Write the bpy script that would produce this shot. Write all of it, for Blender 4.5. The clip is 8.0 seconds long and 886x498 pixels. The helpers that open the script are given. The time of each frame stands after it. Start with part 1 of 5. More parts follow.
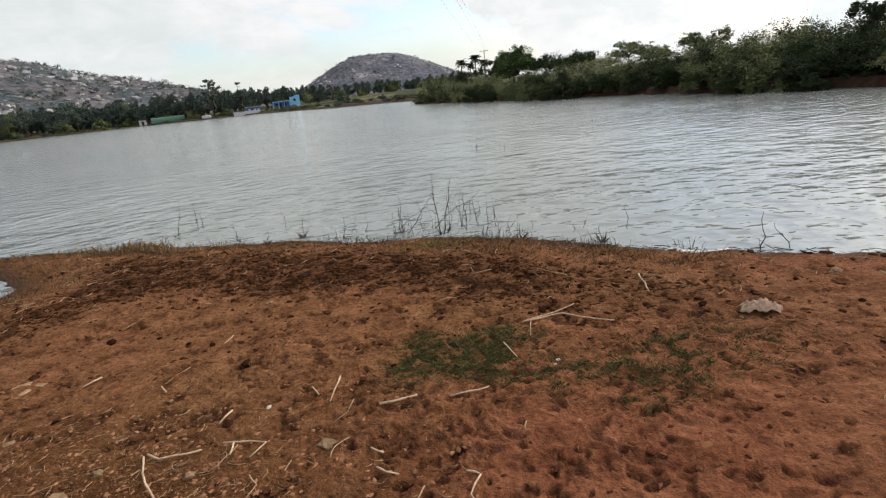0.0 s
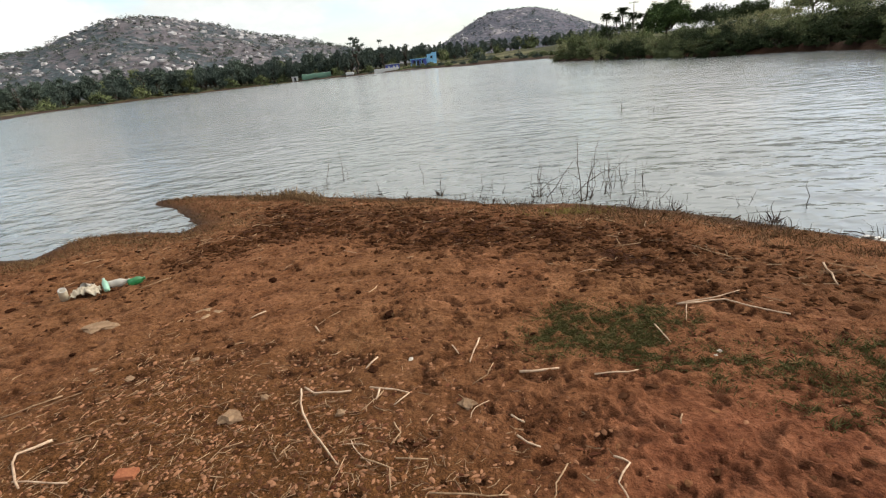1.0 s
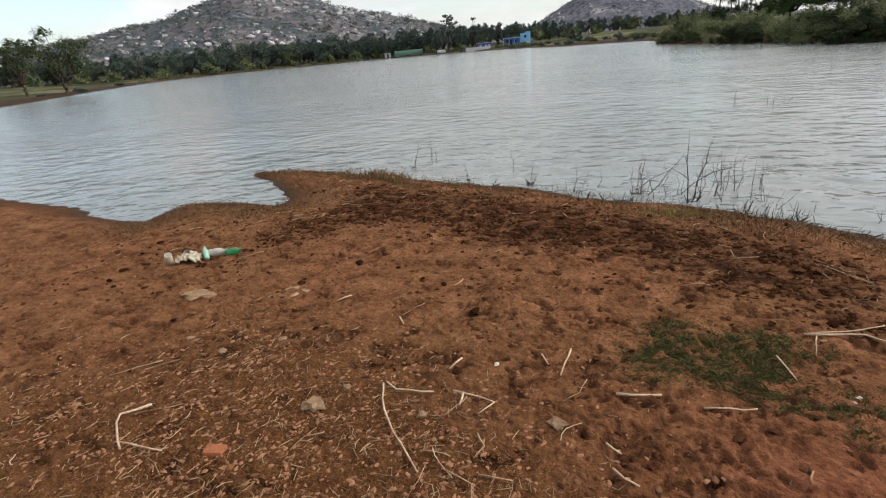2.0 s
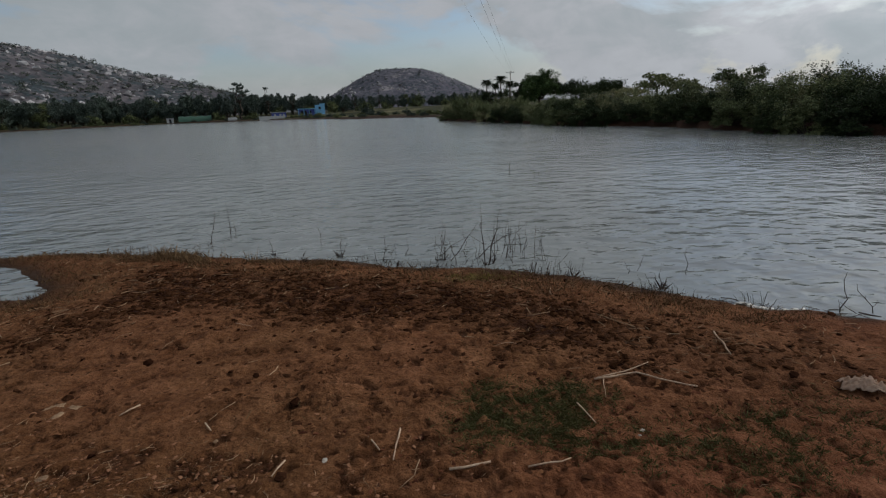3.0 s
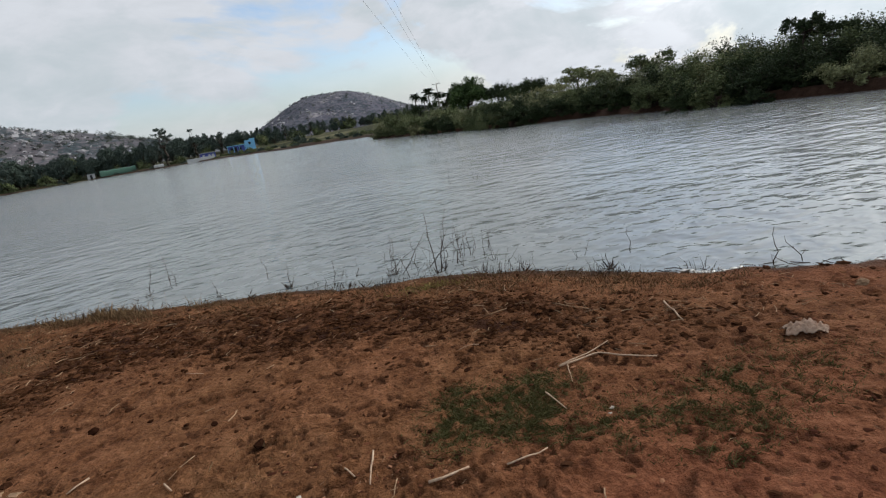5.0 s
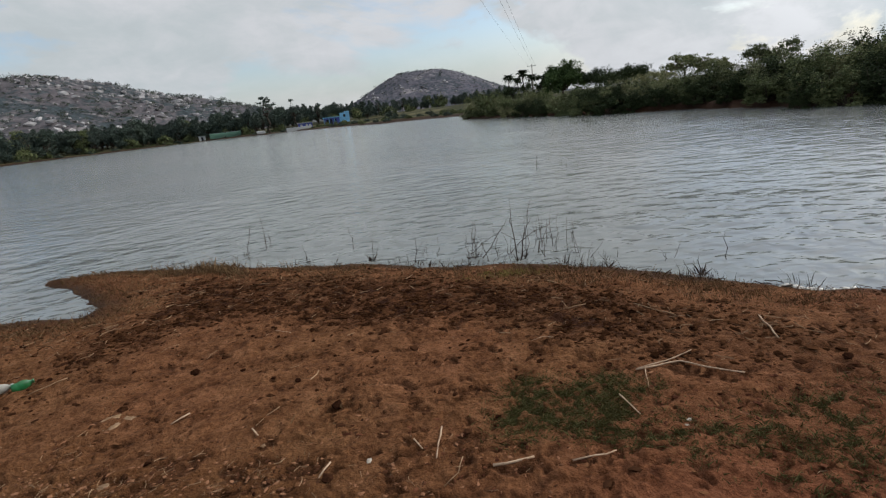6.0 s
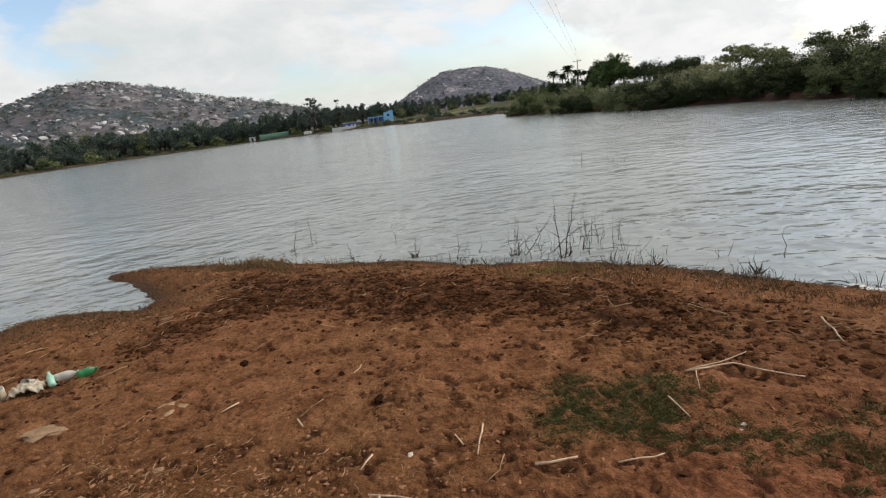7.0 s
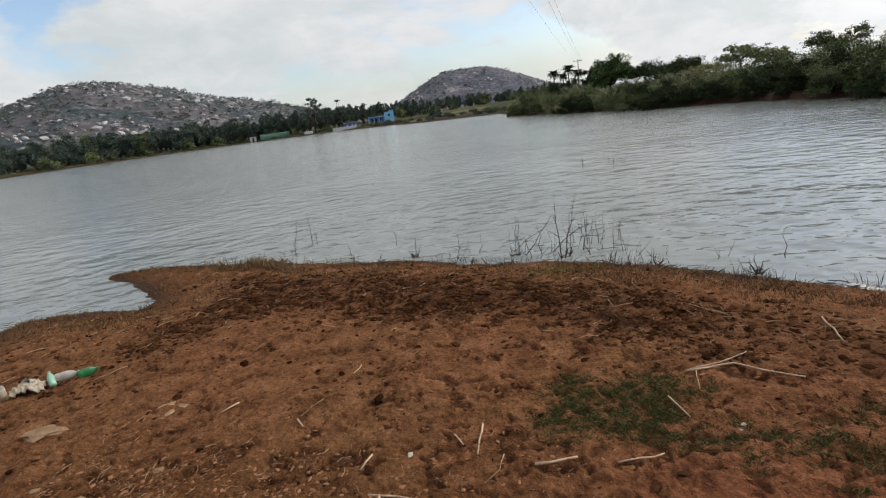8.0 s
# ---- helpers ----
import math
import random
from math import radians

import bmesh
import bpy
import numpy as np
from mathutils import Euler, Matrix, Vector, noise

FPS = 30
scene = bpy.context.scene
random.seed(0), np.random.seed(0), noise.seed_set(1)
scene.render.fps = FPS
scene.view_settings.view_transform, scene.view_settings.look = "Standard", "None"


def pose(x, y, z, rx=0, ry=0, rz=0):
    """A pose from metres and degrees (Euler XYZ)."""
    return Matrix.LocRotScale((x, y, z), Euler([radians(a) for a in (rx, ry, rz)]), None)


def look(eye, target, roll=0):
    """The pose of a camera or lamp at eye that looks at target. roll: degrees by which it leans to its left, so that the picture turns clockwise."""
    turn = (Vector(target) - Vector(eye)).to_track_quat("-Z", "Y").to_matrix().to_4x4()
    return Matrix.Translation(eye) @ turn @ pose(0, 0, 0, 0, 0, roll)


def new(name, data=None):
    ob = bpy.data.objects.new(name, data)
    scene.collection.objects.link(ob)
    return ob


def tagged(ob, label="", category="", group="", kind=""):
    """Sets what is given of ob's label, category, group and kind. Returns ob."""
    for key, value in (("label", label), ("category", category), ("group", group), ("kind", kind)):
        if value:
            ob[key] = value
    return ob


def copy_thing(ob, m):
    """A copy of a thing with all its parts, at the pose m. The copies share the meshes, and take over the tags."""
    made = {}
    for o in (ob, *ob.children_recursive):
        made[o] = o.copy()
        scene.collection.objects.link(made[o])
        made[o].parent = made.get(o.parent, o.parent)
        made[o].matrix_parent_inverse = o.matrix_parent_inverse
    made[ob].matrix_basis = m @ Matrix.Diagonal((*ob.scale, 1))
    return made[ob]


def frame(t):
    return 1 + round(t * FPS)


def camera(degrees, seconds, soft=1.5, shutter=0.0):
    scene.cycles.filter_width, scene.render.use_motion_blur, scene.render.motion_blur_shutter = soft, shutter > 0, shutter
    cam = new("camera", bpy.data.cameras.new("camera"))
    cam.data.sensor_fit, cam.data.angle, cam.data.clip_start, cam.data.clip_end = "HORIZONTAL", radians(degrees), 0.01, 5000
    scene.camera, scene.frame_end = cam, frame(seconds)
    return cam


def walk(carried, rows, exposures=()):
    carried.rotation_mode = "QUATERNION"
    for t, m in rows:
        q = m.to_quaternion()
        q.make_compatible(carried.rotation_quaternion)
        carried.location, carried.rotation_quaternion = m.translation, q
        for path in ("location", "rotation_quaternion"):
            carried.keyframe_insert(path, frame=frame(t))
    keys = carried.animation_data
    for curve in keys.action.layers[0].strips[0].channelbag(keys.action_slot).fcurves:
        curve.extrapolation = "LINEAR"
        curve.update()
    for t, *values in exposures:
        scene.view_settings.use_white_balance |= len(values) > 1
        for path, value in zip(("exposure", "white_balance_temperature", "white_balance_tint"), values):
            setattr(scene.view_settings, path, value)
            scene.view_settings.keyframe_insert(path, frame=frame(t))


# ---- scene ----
FOV = 81.67
cam = camera(FOV, 8.0, soft=1.25)
# seconds, eye x y z, yaw, pitch, roll
PATH = [
    (0, 0.291, -0.307, 1.424, -9.68, -17.36, 6.07),
    (0.2, 0.261, -0.287, 1.409, -5.63, -18.43, 4.84),
    (0.5, 0.229, -0.314, 1.440, -1.86, -18.71, 6.16),
    (1, 0.158, -0.217, 1.427, 4.70, -20.12, 6.15),
    (1.2, 0.132, -0.159, 1.442, 10.57, -20.52, 7.80),
    (1.75, 0.070, -0.092, 1.460, 15.20, -21.20, 5.60),
    (2.3, 0.012, -0.047, 1.477, 9.72, -21.45, 3.00),
    (2.5, -0.018, -0.039, 1.489, 4.55, -21.42, 2.16),
    (2.7, -0.030, -0.028, 1.507, 1.94, -19.95, 2.90),
    (3, -0.002, -0.004, 1.525, -7.23, -15.41, 2.44),
    (3.3, 0.070, 0.021, 1.533, -18.53, -13.89, 3.22),
    (3.5, 0.144, 0.040, 1.512, -35.40, -13.86, 1.36),
    (3.7, 0.217, 0.022, 1.510, -54.49, -11.77, -0.51),
    (4, 0.262, -0.021, 1.500, -65.07, -10.47, 2.09),
    (4.1, 0.262, -0.020, 1.506, -66.16, -10.33, 3.00),
    (4.3, 0.217, 0.014, 1.473, -60.06, -9.97, 5.14),
    (4.5, 0.142, 0.045, 1.438, -42.90, -12.31, 7.18),
    (4.7, 0.099, 0.031, 1.458, -30.22, -14.49, 8.60),
    (5, 0.029, 0.013, 1.484, -14.65, -14.65, 9.47),
    (5.2, 0.016, -0.002, 1.501, -8.85, -14.45, 8.79),
    (6.3, -0.006, -0.010, 1.518, -3.59, -15.38, 6.45),
    (6.5, -0.006, -0.011, 1.510, -1.57, -15.10, 7.10),
    (7, -0.004, 0.000, 1.500, -0.07, -14.90, 7.48),
    (7.5, 0.000, -0.000, 1.500, 0.00, -14.90, 7.52),
    (8, 0.000, 0.000, 1.500, -0.00, -14.90, 7.51),
]
EXPOSURES = [(0.0, 0.86, 6600, 10), (0.5, 0.92, 6700, 10), (1.2, 1.15, 6750, 10), (2.3, 0.6, 6500, 10), (2.5, 0.27, 6500, 10), (3.0, -0.38, 6150, 10), (3.5, -0.58, 6350, 10), (4.1, -0.74, 6550, 10), (4.5, 0.08, 6150, 10), (5.0, 0.42, 6150, 10), (6.3, 0.3, 6350, 10), (6.5, 0.38, 6400, 10), (7.0, 0.76, 6650, 10), (7.5, 0.76, 6650, 10), (8.0, 0.60, 6500, 10)]
walk(cam, [(t, pose(x, y, z, 90 + pitch, roll, yaw)) for t, x, y, z, yaw, pitch, roll in PATH], EXPOSURES)

WATER = -0.088
SUN_AZ, SUN_EL = 76.0, 34.0
SUN_DIR = Vector((math.sin(radians(SUN_AZ)) * math.cos(radians(SUN_EL)), math.cos(radians(SUN_AZ)) * math.cos(radians(SUN_EL)), math.sin(radians(SUN_EL))))


# ---- node helpers ----
def node(nt, kind, **values):
    n = nt.nodes.new(kind)
    for key, value in values.items():
        n.inputs[key.replace("_", " ")].default_value = value
    return n


def math_node(nt, op, a, b=None, clamp=False):
    n = nt.nodes.new("ShaderNodeMath")
    n.operation, n.use_clamp = op, clamp
    for i, v in enumerate((a, b)):
        if v is None:
            continue
        if isinstance(v, (int, float)):
            n.inputs[i].default_value = v
        else:
            nt.links.new(v, n.inputs[i])
    return n.outputs[0]


def ramp(nt, fac, stops):
    n = nt.nodes.new("ShaderNodeValToRGB")
    while len(n.color_ramp.elements) < len(stops):
        n.color_ramp.elements.new(0.5)
    for e, (p, c) in zip(n.color_ramp.elements, stops):
        e.position = p
        e.color = (c, c, c, 1) if isinstance(c, (int, float)) else (*c, 1)
    nt.links.new(fac, n.inputs[0])
    return n.outputs[0]


def mix(nt, fac, a, b, blend="MIX"):
    n = nt.nodes.new("ShaderNodeMix")
    n.data_type, n.blend_type = "RGBA", blend
    for i, v in ((0, fac), (6, a), (7, b)):
        if isinstance(v, (int, float)):
            n.inputs[i].default_value = v
        elif isinstance(v, tuple):
            n.inputs[i].default_value = (*v, 1)
        else:
            nt.links.new(v, n.inputs[i])
    return n.outputs[2]


def noise_tex(nt, vec, scale, detail=4.0, rough=0.55, distort=0.0):
    n = node(nt, "ShaderNodeTexNoise", Scale=scale, Detail=detail, Roughness=rough, Distortion=distort)
    if vec is not None:
        nt.links.new(vec, n.inputs["Vector"])
    return n.outputs[0]


# ---- world: broken cloud over a pale sky, brightest round the veiled sun ----
world = bpy.data.worlds.new("sky")
scene.world = world
world.use_nodes = True
wt = world.node_tree
wt.nodes.clear()
sky = wt.nodes.new("ShaderNodeTexSky")
sky.sky_type, sky.sun_disc = "NISHITA", False
sky.sun_elevation, sky.sun_rotation = radians(SUN_EL), radians(SUN_AZ)
sky.air_density, sky.dust_density, sky.ozone_density = 1.0, 2.0, 1.0
coord = wt.nodes.new("ShaderNodeTexCoord").outputs["Generated"]
sep = wt.nodes.new("ShaderNodeSeparateXYZ")
wt.links.new(coord, sep.inputs[0])
comb = wt.nodes.new("ShaderNodeCombineXYZ")
wt.links.new(sep.outputs[0], comb.inputs[0])
wt.links.new(sep.outputs[1], comb.inputs[1])
wt.links.new(math_node(wt, "MULTIPLY", math_node(wt, "MAXIMUM", sep.outputs[2], 0.0), 2.4), comb.inputs[2])
dome = comb.outputs[0]
broad_cloud = noise_tex(wt, dome, 2.3, 8.0, 0.55, 0.4)
cover = ramp(wt, broad_cloud, [(0.415, 0.0), (0.485, 1.0)])
low = ramp(wt, sep.outputs[2], [(0.0, 1.0), (0.13, 0.0)])
cover = math_node(wt, "MAXIMUM", cover, low)
dot = wt.nodes.new("ShaderNodeVectorMath")
dot.operation = "DOT_PRODUCT"
wt.links.new(coord, dot.inputs[0])
dot.inputs[1].default_value = SUN_DIR
facing = math_node(wt, "MAXIMUM", dot.outputs["Value"], 0.0)
glow = math_node(wt, "POWER", facing, 6.5)
billow = noise_tex(wt, dome, 3.6, 12.0, 0.60, 0.5)
wisps = noise_tex(wt, dome, 10.0, 8.0, 0.60, 0.7)
texture = math_node(wt, "ADD", math_node(wt, "MULTIPLY", billow, 0.7), math_node(wt, "MULTIPLY", wisps, 0.3))
body = ramp(wt, texture, [(0.38, 0.85), (0.49, 0.92), (0.60, 1.01)])
lit = ramp(wt, texture, [(0.40, 0.72), (0.50, 0.92), (0.58, 1.40)])
cover = math_node(wt, "MAXIMUM", cover, ramp(wt, glow, [(0.40, 0.0), (0.75, 1.0)]))
halo = math_node(wt, "MULTIPLY", math_node(wt, "MULTIPLY", glow, ramp(wt, sep.outputs[2], [(0.0, 0.35), (0.30, 1.0)])), 16.0)
level = math_node(wt, "ADD", math_node(wt, "MULTIPLY", body, 4.1), math_node(wt, "MULTIPLY", lit, halo))
warm = mix(wt, glow, (0.965, 0.98, 1.0), (1.0, 0.97, 0.925))
tint = mix(wt, ramp(wt, texture, [(0.42, 0.0), (0.56, 1.0)]), (0.90, 0.966, 0.982), warm)
cloud = wt.nodes.new("ShaderNodeVectorMath")
cloud.operation = "SCALE"
wt.links.new(tint, cloud.inputs[0])
wt.links.new(level, cloud.inputs["Scale"])
both = mix(wt, cover, sky.outputs[0], cloud.outputs[0])
back = node(wt, "ShaderNodeBackground", Strength=0.13)
wt.links.new(both, back.inputs[0])
wt.links.new(back.outputs[0], wt.nodes.new("ShaderNodeOutputWorld").inputs[0])

sun = bpy.data.lights.new("sun", "SUN")
sun.energy, sun.angle, sun.color = 1.2, radians(26), (1.0, 0.93, 0.84)
new("sun", sun).matrix_world = look(SUN_DIR * 50, (0, 0, 0))


# ---- materials ----
def material(name, rough=0.85, spec=0.25, metal=0.0):
    m = bpy.data.materials.new(name)
    m.use_nodes = True
    nt = m.node_tree
    b = nt.nodes["Principled BSDF"]
    b.inputs["Roughness"].default_value = rough
    b.inputs["Specular IOR Level"].default_value = spec
    b.inputs["Metallic"].default_value = metal
    return m, nt, b


def bump(nt, b, height, strength, distance):
    n = node(nt, "ShaderNodeBump", Strength=strength, Distance=distance)
    nt.links.new(height, n.inputs["Height"])
    nt.links.new(n.outputs[0], b.inputs["Normal"])


def position(nt):
    return nt.nodes.new("ShaderNodeNewGeometry").outputs["Position"]


def local(nt):
    return nt.nodes.new("ShaderNodeTexCoord").outputs["Object"]


def mottled(name, dark, light, scale, rough=0.85, spec=0.25, relief=0.004, fine=8.0, metal=0.0, islands=0.0):
    """Two colours mixed at two scales, with fine relief."""
    m, nt, b = material(name, rough, spec, metal)
    v = local(nt)
    big, small = noise_tex(nt, v, scale, 4), noise_tex(nt, v, scale * fine, 5)
    f = math_node(nt, "ADD", math_node(nt, "MULTIPLY", big, 0.6), math_node(nt, "MULTIPLY", small, 0.4))
    if islands:
        r = nt.nodes.new("ShaderNodeNewGeometry").outputs["Random Per Island"]
        f = math_node(nt, "ADD", f, math_node(nt, "MULTIPLY", math_node(nt, "SUBTRACT", r, 0.5), islands))
    c = ramp(nt, f, [(0.34, dark), (0.66, light)])
    nt.links.new(c, b.inputs["Base Color"])
    bump(nt, b, small, 0.6, relief)
    return m


def leafy(name, dark, light, dry=None):
    """Leaves that differ one from the other and from plant to plant."""
    m, nt, b = material(name, 0.8, 0.1)
    r = nt.nodes.new("ShaderNodeNewGeometry").outputs["Random Per Island"]
    o = nt.nodes.new("ShaderNodeObjectInfo").outputs["Random"]
    f = math_node(nt, "ADD", math_node(nt, "MULTIPLY", r, 0.65), math_node(nt, "MULTIPLY", o, 0.35))
    stops = [(0.1, dark), (0.8, light)] + ([(1.0, dry)] if dry else [])
    nt.links.new(ramp(nt, f, stops), b.inputs["Base Color"])
    return m


M = {}
M["leaf_bank"] = leafy("leaf_bank", (0.049, 0.062, 0.031), (0.170, 0.194, 0.086), (0.295, 0.270, 0.131))
M["leaf_green"] = leafy("leaf_green", (0.036, 0.060, 0.020), (0.105, 0.150, 0.052))
M["leaf_dark"] = leafy("leaf_dark", (0.018, 0.027, 0.013), (0.054, 0.072, 0.030))
# Distance haze is put into these three leaf colours: paler and bluer.
M["leaf_far_haze"] = leafy("leaf_far_haze", (0.035, 0.051, 0.045), (0.098, 0.122, 0.098))
M["leaf_belt_haze"] = leafy("leaf_belt_haze", (0.033, 0.048, 0.041), (0.095, 0.120, 0.090))
M["leaf_hill_haze"] = leafy("leaf_hill_haze", (0.039, 0.048, 0.044), (0.099, 0.113, 0.085))
M["leaf_pale"] = leafy("leaf_pale", (0.104, 0.118, 0.058), (0.277, 0.277, 0.138), (0.370, 0.311, 0.168))
M["frond"] = leafy("frond", (0.010, 0.018, 0.009), (0.034, 0.049, 0.018))
M["dry_grass"] = leafy("dry_grass", (0.066, 0.036, 0.016), (0.172, 0.105, 0.051), (0.203, 0.140, 0.070))
M["grass"] = leafy("grass", (0.046, 0.042, 0.014), (0.098, 0.088, 0.030), (0.20, 0.14, 0.06))
M["fresh_tuft"] = leafy("fresh_tuft", (0.13, 0.11, 0.028), (0.25, 0.205, 0.065))
M["bark"] = mottled("bark", (0.03, 0.024, 0.018), (0.09, 0.07, 0.055), 3.0, 0.9, 0.15, 0.01)
M["dead_stem"] = mottled("dead_stem", (0.020, 0.014, 0.011), (0.075, 0.050, 0.036), 9.0, 0.85, 0.2, 0.002)
M["straw"] = mottled("straw", (0.12, 0.062, 0.030), (0.36, 0.235, 0.135), 12.0, 0.8, 0.2, 0.002, islands=0.5)
M["bare_wood"] = mottled("bare_wood", (0.27, 0.165, 0.10), (0.56, 0.41, 0.28), 14.0, 0.8, 0.2, 0.002)
M["pebble"] = mottled("pebble", (0.07, 0.027, 0.012), (0.26, 0.125, 0.066), 5.0, 0.9, 0.08, 0.003, islands=0.9)
M["clod"] = mottled("clod", (0.026, 0.011, 0.005), (0.078, 0.034, 0.016), 9.0, 1.0, 0.0, 0.006, islands=0.5)
M["dung"] = mottled("dung", (0.022, 0.009, 0.005), (0.060, 0.026, 0.013), 12.0, 1.0, 0.0, 0.006, islands=0.5)
M["pale_stone"] = mottled("pale_stone", (0.15, 0.090, 0.050), (0.28, 0.180, 0.108), 9.0, 0.9, 0.08, 0.004)
M["white_stone"] = mottled("white_stone", (0.30, 0.25, 0.19), (0.50, 0.44, 0.36), 20.0, 0.7, 0.3, 0.002)
M["brick"] = mottled("brick", (0.19, 0.060, 0.028), (0.33, 0.125, 0.058), 18.0, 0.9, 0.15, 0.003)


def hill_rock(name, rock_a, rock_b, slab, scrub, scale, amount, upright=1.0):
    """Weathered granite with paler bare slabs, dark seams and patches of scrub."""
    m, nt, b = material(name, 0.95, 0.1)
    place = nt.nodes.new("ShaderNodeMapping")
    place.inputs["Scale"].default_value = (1, 1, upright)
    nt.links.new(position(nt), place.inputs["Vector"])
    v = place.outputs[0]
    big, fine = noise_tex(nt, v, scale, 5, 0.6), noise_tex(nt, v, scale * 7, 6, 0.65)
    rock = ramp(nt, math_node(nt, "ADD", math_node(nt, "MULTIPLY", big, 0.5), math_node(nt, "MULTIPLY", fine, 0.5)), [(0.38, rock_a), (0.62, rock_b)])
    bare = math_node(nt, "ADD", math_node(nt, "MULTIPLY", noise_tex(nt, v, scale * 1.6, 3, 0.5, 0.6), 0.62), math_node(nt, "MULTIPLY", noise_tex(nt, v, scale * 11, 4, 0.6), 0.38))
    rock = mix(nt, ramp(nt, bare, [(0.55, 0.0), (0.62, 1.0)]), rock, slab)
    seams = ramp(nt, noise_tex(nt, v, scale * 5, 5, 0.7, 1.2), [(0.33, 0.45), (0.45, 1.0)])
    rock = mix(nt, 1.0, rock, seams, "MULTIPLY")
    green = ramp(nt, math_node(nt, "ADD", math_node(nt, "MULTIPLY", noise_tex(nt, v, scale * 2.3, 6, 0.7), 0.6), math_node(nt, "MULTIPLY", noise_tex(nt, v, scale * 14, 3), 0.4)), [(amount - 0.04, 1.0), (amount + 0.04, 0.0)])
    brush = ramp(nt, noise_tex(nt, v, scale * 24, 4, 0.7), [(0.38, tuple(c * 0.6 for c in scrub)), (0.62, tuple(c * 1.5 for c in scrub))])
    nt.links.new(mix(nt, green, rock, brush), b.inputs["Base Color"])
    bump(nt, b, fine, 0.8, 1.5)
    return m


# Blue-grey distance haze is mixed into the hill's rock and scrub colours.
M["hill_near_haze"] = hill_rock("hill_near_haze", (0.065, 0.060, 0.066), (0.142, 0.125, 0.128), (0.235, 0.213, 0.210), (0.044, 0.054, 0.058), 0.016, 0.50)
# The dome's violet-grey cast is aerial haze put into its colours.
M["hill_far_haze"] = hill_rock("hill_far_haze", (0.070, 0.068, 0.088), (0.150, 0.140, 0.155), (0.26, 0.235, 0.235), (0.050, 0.056, 0.066), 0.014, 0.48, 0.35)
# Boulder colours also lose some red and gain blue for haze.
M["boulder"] = mottled("boulder", (0.135, 0.128, 0.130), (0.405, 0.385, 0.378), 0.25, 0.9, 0.15, 0.1, islands=0.6)


def soil_material():
    """Red earth, paler where it is dry, dark where cattle have trodden it to mud and in damp, shaded pits, gravelly in
    places.
    """
    m, nt, b = material("soil", 0.95, 0.05)
    v = position(nt)

    def zone(name):
        a = nt.nodes.new("ShaderNodeAttribute")
        a.attribute_name = name
        return a.outputs["Fac"]

    broad, mid, fine, grit = noise_tex(nt, v, 0.9, 4), noise_tex(nt, v, 5.0, 5, 0.6), noise_tex(nt, v, 28.0, 5, 0.65), noise_tex(nt, v, 110.0, 3, 0.6)
    f = math_node(nt, "ADD", math_node(nt, "MULTIPLY", mid, 0.6), math_node(nt, "MULTIPLY", fine, 0.4))
    # The dark stops fall in the bump's hollows, for occlusion and moisture.
    tan = ramp(nt, f, [(0.36, (0.062, 0.025, 0.010)), (0.46, (0.140, 0.062, 0.026)), (0.57, (0.198, 0.092, 0.041)), (0.70, (0.290, 0.150, 0.072))])
    red = ramp(nt, f, [(0.36, (0.064, 0.020, 0.010)), (0.46, (0.144, 0.051, 0.024)), (0.57, (0.198, 0.075, 0.037)), (0.70, (0.285, 0.122, 0.062))])
    mud = ramp(nt, f, [(0.36, (0.018, 0.007, 0.004)), (0.66, (0.076, 0.032, 0.016))])
    gravel = ramp(nt, math_node(nt, "ADD", math_node(nt, "MULTIPLY", fine, 0.4), math_node(nt, "MULTIPLY", grit, 0.6)), [(0.38, (0.040, 0.016, 0.005)), (0.58, (0.128, 0.055, 0.020)), (0.75, (0.245, 0.123, 0.049))])
    field = ramp(nt, noise_tex(nt, v, 0.045, 6, 0.65), [(0.36, (0.026, 0.026, 0.014)), (0.50, (0.052, 0.052, 0.025)), (0.62, (0.125, 0.112, 0.058))])
    bank = ramp(nt, f, [(0.34, (0.024, 0.013, 0.009)), (0.66, (0.070, 0.040, 0.027))])
    edge = math_node(nt, "MULTIPLY", math_node(nt, "SUBTRACT", mid, 0.5), 0.9)

    def part_of(name):
        z = zone(name)
        inside = math_node(nt, "MULTIPLY", z, math_node(nt, "SUBTRACT", 1.0, z))
        return math_node(nt, "ADD", z, math_node(nt, "MULTIPLY", math_node(nt, "MULTIPLY", inside, edge), 4.0), clamp=True)

    c = mix(nt, math_node(nt, "MULTIPLY", ramp(nt, broad, [(0.40, 0.0), (0.62, 1.0)]), 0.25), tan, red)
    c = mix(nt, part_of("red"), c, red)
    c = mix(nt, part_of("gravel"), c, gravel)
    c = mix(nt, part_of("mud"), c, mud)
    turf = ramp(nt, fine, [(0.36, (0.040, 0.028, 0.010)), (0.64, (0.110, 0.078, 0.028))])
    c = mix(nt, math_node(nt, "MULTIPLY", part_of("turf"), 0.4), c, turf)
    c = mix(nt, part_of("bank"), c, bank)
    c = mix(nt, part_of("field"), c, field)
    wet = part_of("wet")
    c = mix(nt, math_node(nt, "MULTIPLY", wet, 0.75), c, (0.034, 0.019, 0.010))
    grain = ramp(nt, noise_tex(nt, v, 52.0, 4, 0.7), [(0.36, 0.76), (0.50, 1.0), (0.64, 1.14)])
    c = mix(nt, 1.0, c, grain, "MULTIPLY")
    nt.links.new(c, b.inputs["Base Color"])
    nt.links.new(math_node(nt, "SUBTRACT", 0.93, math_node(nt, "MULTIPLY", wet, 0.28)), b.inputs["Roughness"])
    h = math_node(nt, "ADD", math_node(nt, "MULTIPLY", mid, 1.0), math_node(nt, "ADD", math_node(nt, "MULTIPLY", fine, 0.75), math_node(nt, "MULTIPLY", grit, 0.28)))
